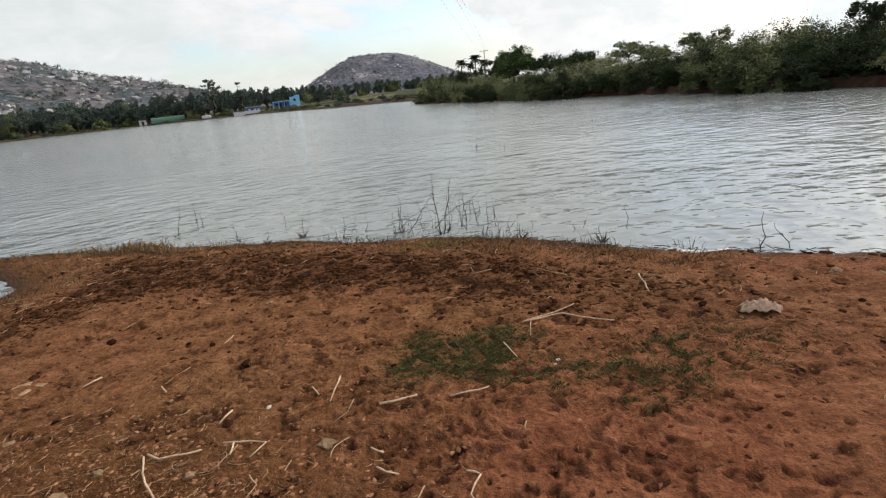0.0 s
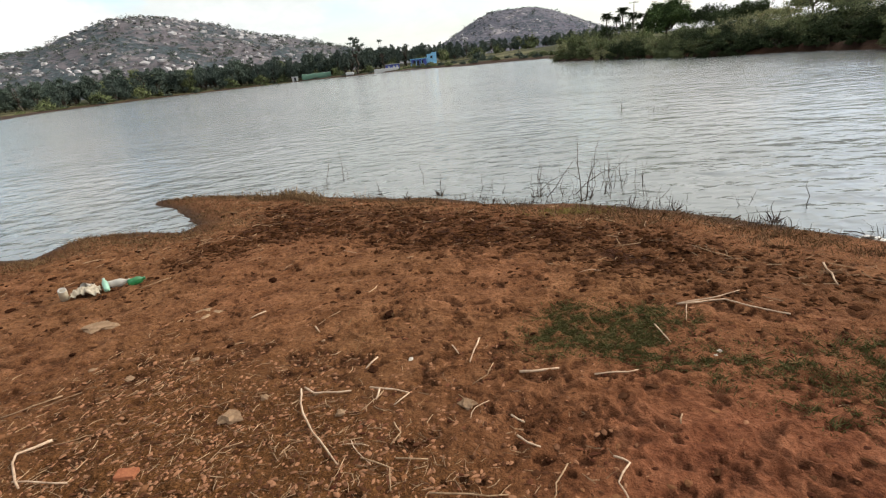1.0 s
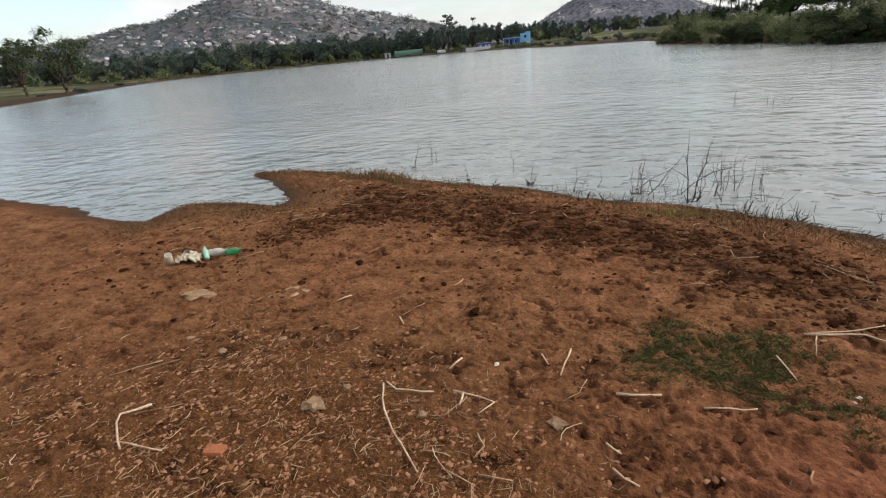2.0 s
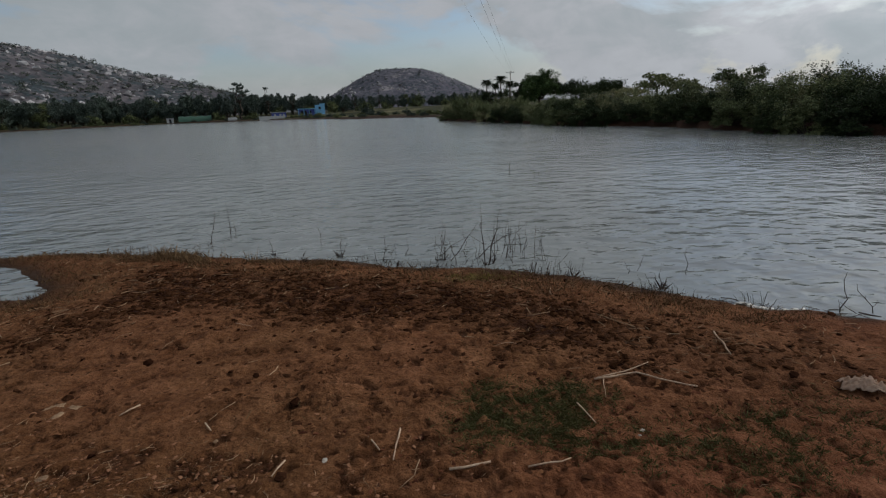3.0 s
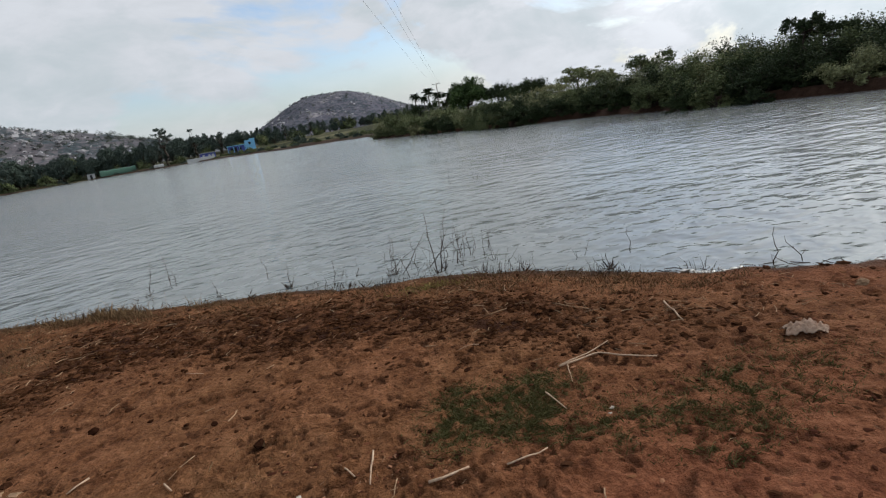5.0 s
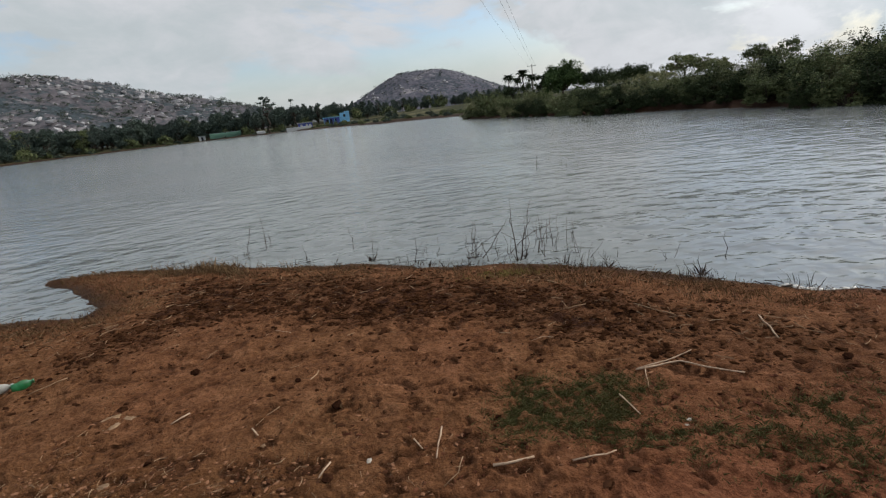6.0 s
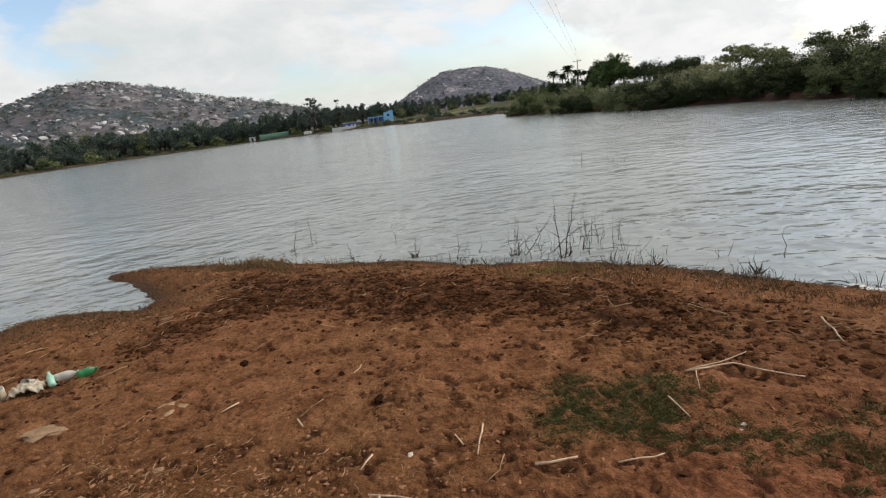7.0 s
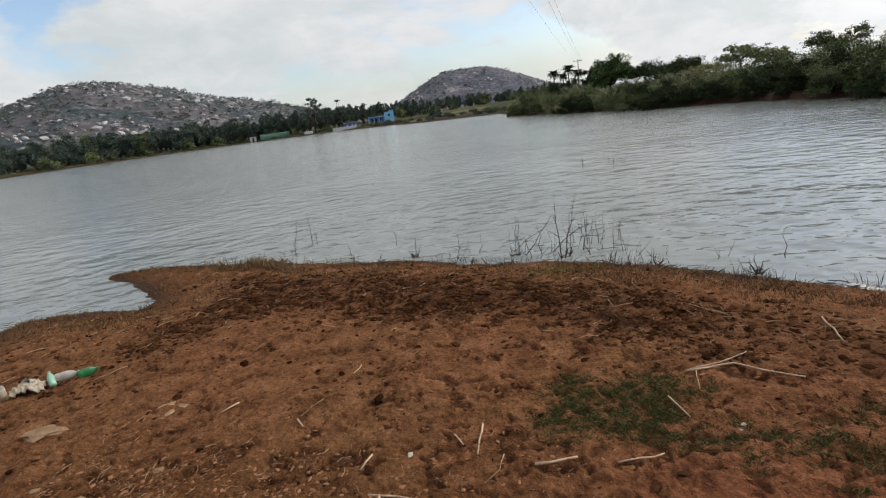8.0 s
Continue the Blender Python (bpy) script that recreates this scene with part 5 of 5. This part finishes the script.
twig([(-1.90, 1.27), (-1.64, 1.25)], 0.006, 418, "thin straight twig on the gravel")
twig([(0.51, 1.31), (0.555, 1.27), (0.50, 1.19), (0.52, 1.10), (0.47, 1.04)], 0.006, 419, "curled pale root on red earth")
for k, pts in enumerate([[(-0.16, 2.17), (-0.10, 2.06)], [(0.0, 2.22), (-0.04, 1.98)], [(-0.53, 2.07), (-0.57, 1.97)], [(0.14, 1.57), (0.20, 1.52)], [(0.17, 1.44), (0.25, 1.37)], [(-0.46, 1.78), (-0.46, 1.70)], [(-1.42, 2.71), (-1.49, 2.62)], [(-0.99, 2.44), (-0.94, 2.37)]]):
    twig(pts, 0.007, 430 + k, "short broken brown twig on the earth")
for k, pts in enumerate([[(0.99, 3.42), (1.18, 3.46)], [(-0.16, 1.17), (0.12, 1.16)], [(0.34, 1.28), (0.29, 1.19), (0.26, 1.10)], [(0.82, 1.54), (0.80, 1.48)], [(-0.45, 1.34), (-0.32, 1.29), (-0.30, 1.18)], [(-0.35, 1.55), (-0.31, 1.48), (-0.34, 1.41)], [(-0.31, 1.34), (-0.18, 1.33)], [(-2.19, 1.87), (-2.39, 1.70)], [(3.98, -0.58), (3.84, -0.62)], [(-2.55, 3.45), (-2.72, 3.28)], [(1.65, 3.05), (1.5, 3.35)]]):
    twig(pts, 0.005, 450 + k, "thin pale straw-like twig on the earth", "straw")
rt = np.random.default_rng(470)
for k in range(30):
    x, y = (rt.uniform(-2.6, 0.1), rt.uniform(0.75, 2.0)) if k < 20 else (rt.uniform(-2.5, 3.0), rt.uniform(2.6, 4.6))
    a, L = rt.uniform(0, 6.3), rt.uniform(0.06, 0.22)
    m = (x + 0.5 * L * math.cos(a), y + 0.5 * L * math.sin(a))
    a2 = a + rt.normal(0, 0.5)
    twig([(x, y), m, (m[0] + 0.5 * L * math.cos(a2), m[1] + 0.5 * L * math.sin(a2))], rt.uniform(0.002, 0.004), 471 + k, "thin dry twig among the litter", "straw" if k % 3 else "bare_wood")
twig([(3.84, 2.14), (3.68, 1.9), (3.53, 1.69)], 0.022, 520, "low half-buried brown log by the water", "pebble", "log")


# ---- stones ----
def stone(x, y, sx, sy, sz, yaw, mat, label, seed, sink=0.25):
    r = np.random.default_rng(seed)
    bm = bmesh.new()
    bmesh.ops.create_icosphere(bm, subdivisions=2, radius=1.0)
    for v in bm.verts:
        d = 1 + 0.60 * noise.noise(v.co * 1.6 + Vector((seed, 0, 0))) + 0.30 * noise.noise(v.co * 3.1 + Vector((0, seed, 0)))
        v.co = Vector((v.co.x * sx, v.co.y * sy, v.co.z * sz)) * d
    return solid("stone", bm_mesh("stone", bm, M[mat]), label, "stone", Matrix.Translation((x, y, ground_z(x, y) + sz * (1 - 2 * sink))) @ Matrix.Rotation(radians(yaw), 4, "Z"), group="loose stones")


stone(-2.57, 2.62, 0.115, 0.07, 0.017, 15, "pale_stone", "flat pale stone lying on the earth", 1)
stone(-1.13, 1.62, 0.055, 0.04, 0.026, 0, "pale_stone", "grey rounded stone among the gravel", 2)
stone(-1.03, 1.77, 0.020, 0.017, 0.012, 0, "pale_stone", "small whitish pebble among the gravel", 3)
stone(-0.61, 1.63, 0.022, 0.017, 0.015, 30, "pale_stone", "small pinkish stone among the gravel", 4)
stone(-0.04, 1.65, 0.036, 0.028, 0.016, -20, "pale_stone", "pale flat stone on red earth", 5)
stone(1.16, 2.02, 0.016, 0.009, 0.006, 20, "white_stone", "small white stone in the thin grass", 6)
stone(1.13, 1.985, 0.008, 0.006, 0.004, 0, "white_stone", "tiny white stone in the thin grass", 7)
stone(3.30, 2.47, 0.045, 0.030, 0.025, 10, "pale_stone", "pale stone near the waterline", 8)
stone(3.52, 2.35, 0.030, 0.020, 0.012, 40, "pale_stone", "small flat stone near the waterline", 9)
stone(6.05, 2.02, 0.055, 0.03, 0.016, 70, "white_stone", "flat white stone at the waterline", 10)
stone(29.2, 5.6, 0.36, 0.18, 0.16, 0, "pale_stone", "pale stone on the far bank", 11)
for k, (x, y) in enumerate([(23.7, 4.5), (21.8, 1.5), (18.1, -0.1), (29.6, 9.1)]):
    stone(x, y, 0.16 - 0.02 * k, 0.10, 0.08, 35 * k, "white_stone", "pale stone lying on the far earth bank", 60 + k)
for k, (x, y, a) in enumerate([(2.54, 0.49, 0.035), (2.62, 0.26, 0.030), (2.45, 0.33, 0.030), (2.68, -0.18, 0.035), (2.55, 0.05, 0.025), (2.75, 0.1, 0.02), (2.4, 0.15, 0.022), (2.86, -0.08, 0.03), (-1.9, 2.0, 0.03), (-1.6, 2.15, 0.028), (-2.2, 2.1, 0.025), (-0.35, 2.05, 0.018), (-0.9, 2.3, 0.016)]):
    stone(x, y, a, a * 0.65, a * 0.2, 40 * k, "white_stone" if k in (7, 11) else "pale_stone", "small pale flat stone chip on the earth", 20 + k)
bm = bmesh.new()
box_bm(bm, -0.042, -0.024, 0.0, 0.042, 0.026, 0.03, 0.006)
for v in bm.verts:
    v.co += Vector((noise.noise(v.co * 40), noise.noise(v.co * 41 + Vector((3, 0, 0))), 0)) * 0.006
solid("brick_fragment", bm_mesh("brick_fragment", bm, M["brick"]), "broken orange brick piece among the gravel", "brick", pose(-1.40, 1.28, ground_z(-1.40, 1.28) - 0.014, 5, 4, 8))


# ---- litter ----
def plastic(name, colour, rough=0.35, clear=0.0):
    m, nt, b = material(name, rough, 0.5)
    v = local(nt)
    nt.links.new(mix(nt, ramp(nt, noise_tex(nt, v, 25, 5), [(0.45, 0.0), (0.75, 0.7)]), colour, tuple(c * 0.55 + o for c, o in zip(colour, (0.06, 0.04, 0.02)))), b.inputs["Base Color"])
    b.inputs["Transmission Weight"].default_value = clear
    bump(nt, b, noise_tex(nt, v, 60, 3), 0.3, 0.002)
    return m


M["white_plastic"] = plastic("white_plastic", (0.46, 0.42, 0.36))
M["cream_plastic"] = plastic("cream_plastic", (0.38, 0.32, 0.23), 0.6)
M["mint_plastic"] = plastic("mint_plastic", (0.24, 0.42, 0.31))
M["clear_plastic"] = plastic("clear_plastic", (0.40, 0.42, 0.36), 0.2, 0.25)
M["green_plastic"] = plastic("green_plastic", (0.012, 0.13, 0.04), 0.3)
M["grey_plastic"] = mottled("grey_plastic", (0.16, 0.10, 0.07), (0.34, 0.26, 0.20), 14, 0.8, 0.15, 0.002)
M["paper"] = mottled("paper", (0.27, 0.17, 0.115), (0.47, 0.34, 0.25), 9, 0.95, 0.05, 0.002)


def lying(x, y, yaw, rad, pitch=90):
    return Matrix.Translation((x, y, ground_z(x, y) + rad * 0.92)) @ Matrix.Rotation(radians(yaw), 4, "Z") @ Matrix.Rotation(radians(pitch), 4, "Y")


can = thing("tin_can", "dirty white can lying on the earth", "can", lying(-3.27, 3.16, -44, 0.05, 28), group="litter heap")
part("body", lathe("body", [(0.026, -0.060), (0.031, -0.056), (0.031, 0.052), (0.027, 0.058)], M["cream_plastic"]), can)
part("rim", lathe("rim", [(0.027, 0.058), (0.029, 0.061), (0.024, 0.062), (0.022, 0.052)], M["white_plastic"]), can)


def bottle(x, y, yaw, body, cap, label, length=0.21, rad=0.034, pitch=90, crush=0.85):
    b = thing("plastic_bottle", label, "bottle", lying(x, y, yaw, rad * crush, pitch), group="litter heap")
    h = length
    part("body", lathe("body", [(rad * 0.7, 0), (rad, 0.012), (rad, h * 0.25), (rad * 0.9, h * 0.3), (rad, h * 0.36), (rad, h * 0.6), (rad * 0.75, h * 0.76), (rad * 0.38, h * 0.88), (rad * 0.36, h * 0.94)], M[body], squash=crush), b)
    part("cap", lathe("cap", [(rad * 0.42, h * 0.94), (rad * 0.44, h * 0.95), (rad * 0.44, h * 1.01), (rad * 0.3, h * 1.015)], M[cap]), b)
    return b


bottle(-2.98, 3.26, 132, "mint_plastic", "clear_plastic", "mint-green plastic bottle propped on the litter", 0.125, 0.027, 52)
bottle(-3.06, 3.37, 16, "white_plastic", "clear_plastic", "crushed whitish plastic bottle on the earth", 0.17, 0.036, 84, 0.62)
bottle(-2.88, 3.37, 40, "green_plastic", "green_plastic", "crushed dark green plastic bottle on the earth", 0.13, 0.036, 84, 0.55)


def crumpled(name, x, y, sx, sy, h, yaw, mat, label, category, seed, n=22, group=""):
    """A creased sheet or bag, closed below."""
    V, F = [], []
    for i in range(n + 1):
        for j in range(n + 1):
            u, v = 2 * i / n - 1, 2 * j / n - 1
            q = Vector((u * 1.7 + seed, v * 1.7, 0.3))
            edge = 1 + 0.35 * noise.noise(Vector((u * 1.3, v * 1.3, seed)))
            fall = max(0.0, 1 - (u * u + v * v) * 0.5)
            V.append((u * sx * edge, v * sy * edge, h * fall * (0.55 + 0.9 * abs(noise.noise(q * 1.5))) + h * 0.5 * noise.noise(q * 3.4) + h * 0.25))
    k = n + 1
    F = [(i * k + j, (i + 1) * k + j, (i + 1) * k + j + 1, i * k + j + 1) for i in range(n) for j in range(n)]
    ob = solid(name, mesh_of(name, V, F, M[mat], True), label, category, Matrix.Translation((x, y, ground_z(x, y) - 0.004)) @ Matrix.Rotation(radians(yaw), 4, "Z"), group)
    ob.modifiers.new("thick", "SOLIDIFY").thickness = 0.003
    return ob


crumpled("plastic_bag", -3.14, 3.24, 0.11, 0.06, 0.07, 20, "cream_plastic", "crumpled cream plastic bag among the bottles", "bag", 3, group="litter heap")
cup = thing("plastic_cup", "dented white plastic cup on the litter", "cup", Matrix.Translation((-3.17, 3.29, ground_z(-3.17, 3.29) + 0.045)) @ Matrix.Rotation(radians(65), 4, "X"), group="litter heap")
part("body", lathe("body", [(0.026, -0.035), (0.028, -0.033), (0.036, 0.035), (0.038, 0.036), (0.034, 0.034), (0.026, -0.028)], M["white_plastic"]), cup)
crumpled("paper_scrap", 2.45, 2.13, 0.105, 0.05, 0.055, -28, "paper", "crumpled dirty brownish paper scrap on the earth", "paper", 5)
for k, (x, y, a, q) in enumerate([(3.0, -0.56, 0.07, 20), (2.9, -0.66, 0.05, 70), (3.08, -0.68, 0.045, -30), (2.95, -0.6, 0.035, 110)]):
    crumpled("plastic_sheet", x, y, a, a * 0.5, 0.02, q, "grey_plastic", "torn greyish plastic sheet trodden into the earth", "plastic sheet", 8 + 3 * k, 14)
crumpled("dry_leaf", -1.92, 2.80, 0.05, 0.025, 0.012, 30, "straw", "curled pale dry leaf on the earth", "leaf", 11, 10)
crumpled("dry_leaf", -1.85, 2.70, 0.04, 0.02, 0.012, 80, "straw", "curled pale dry leaf on the earth", "leaf", 12, 10)
crumpled("dry_leaf", -1.80, 2.78, 0.035, 0.018, 0.01, -20, "straw", "curled pale dry leaf on the earth", "leaf", 13, 10)
for k, (x, y) in enumerate([(5.09, 2.12), (4.95, 2.20), (5.35, 2.05), (5.7, 2.05)]):
    crumpled("paper_scrap", x, y, 0.05, 0.02, 0.008, 40 * k, "white_plastic", "small white scrap washed up at the waterline", "scrap", 15 + k, 8)


# ---- loose small stuff on the ground ----
def scatter_ground(n, seed, weight, box, size, spread, lift):
    """Random places on land, kept in proportion to a weight of 0 to 1."""
    r = np.random.default_rng(seed)
    out = []
    while len(out) < n:
        x, y = r.uniform(box[0], box[1], 4000), r.uniform(box[2], box[3], 4000)
        z, sd = fields(x, y)
        keep = r.uniform(0, 1, 4000) < weight(x, y, sd)
        s = size * np.minimum(r.lognormal(0, spread, 4000), 2.3)
        for i in np.nonzero(keep)[0]:
            out.append((x[i], y[i], z[i] + s[i] * lift, s[i], r.uniform(0, 6.3), r.normal(0, 0.25)))
    return out[:n]


rp = np.random.default_rng(600)
PEBBLES = [lump(rp, 0.85, 0.36, 1.9) for _ in range(14)]
M["red_clod"] = mottled("red_clod", (0.050, 0.017, 0.009), (0.150, 0.058, 0.030), 8.0, 0.98, 0.03, 0.004, islands=0.6)
M["soil_clod"] = mottled("soil_clod", (0.050, 0.021, 0.010), (0.165, 0.074, 0.034), 6.0, 0.98, 0.03, 0.004, islands=0.7)


def land(sd):
    return (sd > 0.12).astype(float)


scatter("pebbles", PEBBLES, scatter_ground(10000, 601, lambda x, y, sd: gravel_zone(x, y) * land(sd), (-3.6, 3.6, -1.0, 3.0), 0.0060, 0.6, 0.10), M["pebble"], "small tan and reddish gravel strewn on the earth", "gravel")
scatter("pebbles", PEBBLES, scatter_ground(900, 602, lambda x, y, sd: 0.6 * land(sd), (-5, 7, -1.2, 4.5), 0.0055, 0.5, 0.1), M["pebble"], "scattered small pebbles on the trodden earth", "gravel")
scatter("clods", PEBBLES, scatter_ground(6500, 603, lambda x, y, sd: mud_zone(x, y, sd), (-5, 3.2, 2.4, 7), 0.0135, 0.45, 0.15), M["clod"], "dark lumps of dried trodden mud", "clods")
scatter("clods", PEBBLES, scatter_ground(9000, 604, lambda x, y, sd: (0.25 + 0.75 * smooth(-0.1, 0.25, value_noise(x * 1.6, y * 1.6, 77))) * land(sd), (-5, 9, -1.5, 5), 0.0095, 0.6, 0.05), M["soil_clod"], "small brown crumbs of earth", "clods")
scatter("clods", PEBBLES, scatter_ground(3200, 607, lambda x, y, sd: land(sd) * smooth(-0.05, 0.2, value_noise(x * 3, y * 3, 78) + 0.3 * blob(x, y, 1.0, 1.1, 1.2, 0.6)), (-0.6, 6.0, -1.8, 2.4), 0.0085, 0.6, 0.0), M["red_clod"], "trodden lumps of red earth", "clods")
scatter("clods", PEBBLES, scatter_ground(420, 605, lambda x, y, sd: land(sd) * (sd < 2.6), (-4, 4, 2.5, 6.5), 0.012, 0.35, 0.15), M["dung"], "scattered dark lumps of dung and mud", "clods")


def stick_shape(r):
    """A bent bit of straw one unit long."""
    b = r.normal(0, 0.12)
    w = r.uniform(0.014, 0.034)
    ring3 = [(0, w), (-w * 0.87, -w * 0.5), (w * 0.87, -w * 0.5)]
    V = [(x, y + c, z) for x, c in ((-0.5, 0), (0.05, b), (0.5, r.normal(0, 0.1))) for y, z in ring3]
    F = [(3 * i + j, 3 * i + (j + 1) % 3, 3 * i + 3 + (j + 1) % 3, 3 * i + 3 + j) for i in range(2) for j in range(3)] + [(2, 1, 0), (6, 7, 8)]
    return np.array(V), F


STICKS = [stick_shape(rp) for _ in range(14)]
scatter("straw_litter", STICKS, scatter_ground(4400, 611, lambda x, y, sd: gravel_zone(x, y) ** 1.3 * land(sd), (-3.6, 3.6, -1.0, 3.0), 0.026, 0.55, 0.10), M["straw"], "broken straw and twig litter on the gravel", "litter")
scatter("straw_litter", STICKS, scatter_ground(700, 612, lambda x, y, sd: 0.6 * land(sd), (-5, 6, -1.2, 5.2), 0.026, 0.5, 0.10), M["straw"], "scattered bits of straw on the earth", "litter")
scatter("twig_litter", STICKS, scatter_ground(800, 613, lambda x, y, sd: mud_zone(x, y, sd), (-5, 3.2, 2.4, 7), 0.055, 0.4, 0.2), M["dung"], "dark trampled twigs in the mud", "litter")
scatter("washed_litter", STICKS, scatter_ground(620, 614, lambda x, y, sd: np.exp(-((sd - 0.03) / 0.07) ** 2) * (x > 1.2), (1.2, 12, -1.0, 5), 0.055, 0.5, 0.25), M["dead_stem"], "dark bits of weed washed up along the waterline", "litter")


def blades(name, places, r, height, width, mat, label, lean=0.6):
    n = len(places)
    P = np.array([(x, y, z) for x, y, z, *_ in places])
    h = height * r.lognormal(0, 0.35, n)
    a = r.uniform(0, 6.3, n)
    side = np.stack([np.cos(a), np.sin(a), np.zeros(n)], -1) * width * r.uniform(0.6, 1.3, n)[:, None]
    tip = np.stack([r.normal(0, lean, n) * h, r.normal(0, lean, n) * h, h], -1)
    mid = tip * np.array((0.38, 0.38, 0.6))
    V = np.stack([P - side, P + side, P + mid + side * 0.7, P + tip, P + mid - side * 0.7], 1).reshape(-1, 3)
    F = [(5 * i, 5 * i + 1, 5 * i + 2, 5 * i + 3, 5 * i + 4) for i in range(n)]
    return solid(name, mesh_of(name, V, F, mat), label, "grass", kind="stuff")


def turf(x, y, sd):
    return turf_zone(x, y) ** 1.3


rb = np.random.default_rng(620)
blades("grass", scatter_ground(20000, 621, turf, (-0.3, 3.0, 1.1, 3.0), 1.0, 0.0, 0.0 - 0.004), rb, 0.014, 0.0026, M["grass"], "short dark green turf patch in the red earth", 1.1)


def fringe(x, y, sd):
    return np.clip(np.exp(-((sd - 0.42) / 0.36) ** 2) * (0.4 + 1.6 * np.clip(value_noise(x * 3, y * 3, 89) + 0.2, 0, 1)), 0, 1) * smooth(-5.4, -4.6, x) * smooth(3.4, 2.6, x) * (sd > 0.02)


blades("dry_grass", scatter_ground(13000, 622, fringe, (-5.4, 3.6, 3.0, 7.2), 1.0, 0.0, 0.0 - 0.004), rb, 0.036, 0.0022, M["dry_grass"], "short dry tan grass along the water's edge", 0.7)
blades("dry_grass", scatter_ground(260, 623, lambda x, y, sd: blob(x, y, 0.80, 4.42, 0.25, 0.10), (0.2, 1.5, 4.0, 4.9), 1.0, 0.0, 0.0), rb, 0.036, 0.003, M["fresh_tuft"], "small yellow-green grass tuft near the water", 0.8)
blades("dry_grass", scatter_ground(1500, 624, lambda x, y, sd: 0.5 * land(sd) * smooth(0.05, 0.3, value_noise(x * 2, y * 2, 91)), (-5, 4, 2.0, 5.0), 1.0, 0.0, 0.0), rb, 0.016, 0.0018, M["dry_grass"], "thin dry grass on the trodden earth", 1.0)

blades("dead_grass", scatter_ground(520, 627, lambda x, y, sd: np.exp(-((sd - 0.02) / 0.14) ** 2) * smooth(-0.1, 0.25, value_noise(x * 3.4, y * 3.4, 95)) * smooth(-4.0, -3.0, x), (-4.0, 3.0, 3.2, 7.2), 1.0, 0.0, 0.0 - 0.01), rb, 0.085, 0.0022, M["dead_stem"], "short dark dead stems standing along the waterline", 0.35)

DUNG = [lump(rp, 1.0, 0.5, 1.6) for _ in range(10)]
scatter("clods", DUNG, scatter_ground(420, 608, lambda x, y, sd: np.exp(-((sd - 0.10) / 0.09) ** 2) * smooth(-0.1, 0.2, value_noise(x * 2.2, y * 2.2, 79)) * (sd > 0.03), (2.2, 10.0, 0.0, 4.2), 0.018, 0.5, 0.1), M["dung"], "dark wet lumps of mud along the waterline", "clods")
scatter("clods", DUNG, scatter_ground(620, 606, lambda x, y, sd: land(sd) * (0.2 + np.exp(-((sd - 1.5) / 0.8) ** 2)), (-4.2, 4.0, 1.9, 6.0), 0.014, 0.45, 0.12), M["dung"], "dark flat broken pieces of dried dung on the earth", "clods")


def across_bank(x, y, sd):
    r = np.hypot(x, y)
    return (sd > 0.3) * (r > 17) * smooth(0.0, 0.25, value_noise(x * 0.7, y * 0.7, 92) + 0.1)


blades("dry_grass", scatter_ground(6000, 625, across_bank, (12, 31, -7, 17), 1.0, 0.0, 0.0), rb, 0.085, 0.009, M["dry_grass"], "dry grass tufts on the earth bank across the water", 0.5)
scatter("straw_litter", STICKS, scatter_ground(850, 615, lambda x, y, sd: np.exp(-((sd - 1.0) / 0.5) ** 2) * land(sd), (-4, 3.2, 2.4, 6.6), 0.05, 0.45, 0.16), M["straw"], "pale broken stalks lying on the dark mud", "litter")
scatter("foam_line", PEBBLES, scatter_ground(260, 616, lambda x, y, sd: np.exp(-((sd - 0.02) / 0.05) ** 2) * (x > 2.7) * smooth(0.0, 0.2, value_noise(x * 3, y * 3, 93)), (2.7, 6.9, 1.5, 3.7), 0.016, 0.5, 0.3), M["white_plastic"], "bits of whitish foam and scraps along the waterline", "foam")
blades("dry_grass", scatter_ground(1000, 626, lambda x, y, sd: blob(x, y, -2.35, 6.05, 0.85, 0.22, -18) * land(sd) * smooth(-0.1, 0.2, value_noise(x * 6, y * 6, 94)), (-3.6, -1.2, 5.2, 6.8), 1.0, 0.0, 0.0), rb, 0.085, 0.003, M["dry_grass"], "tufts of taller dry tan grass near the point", 0.45)
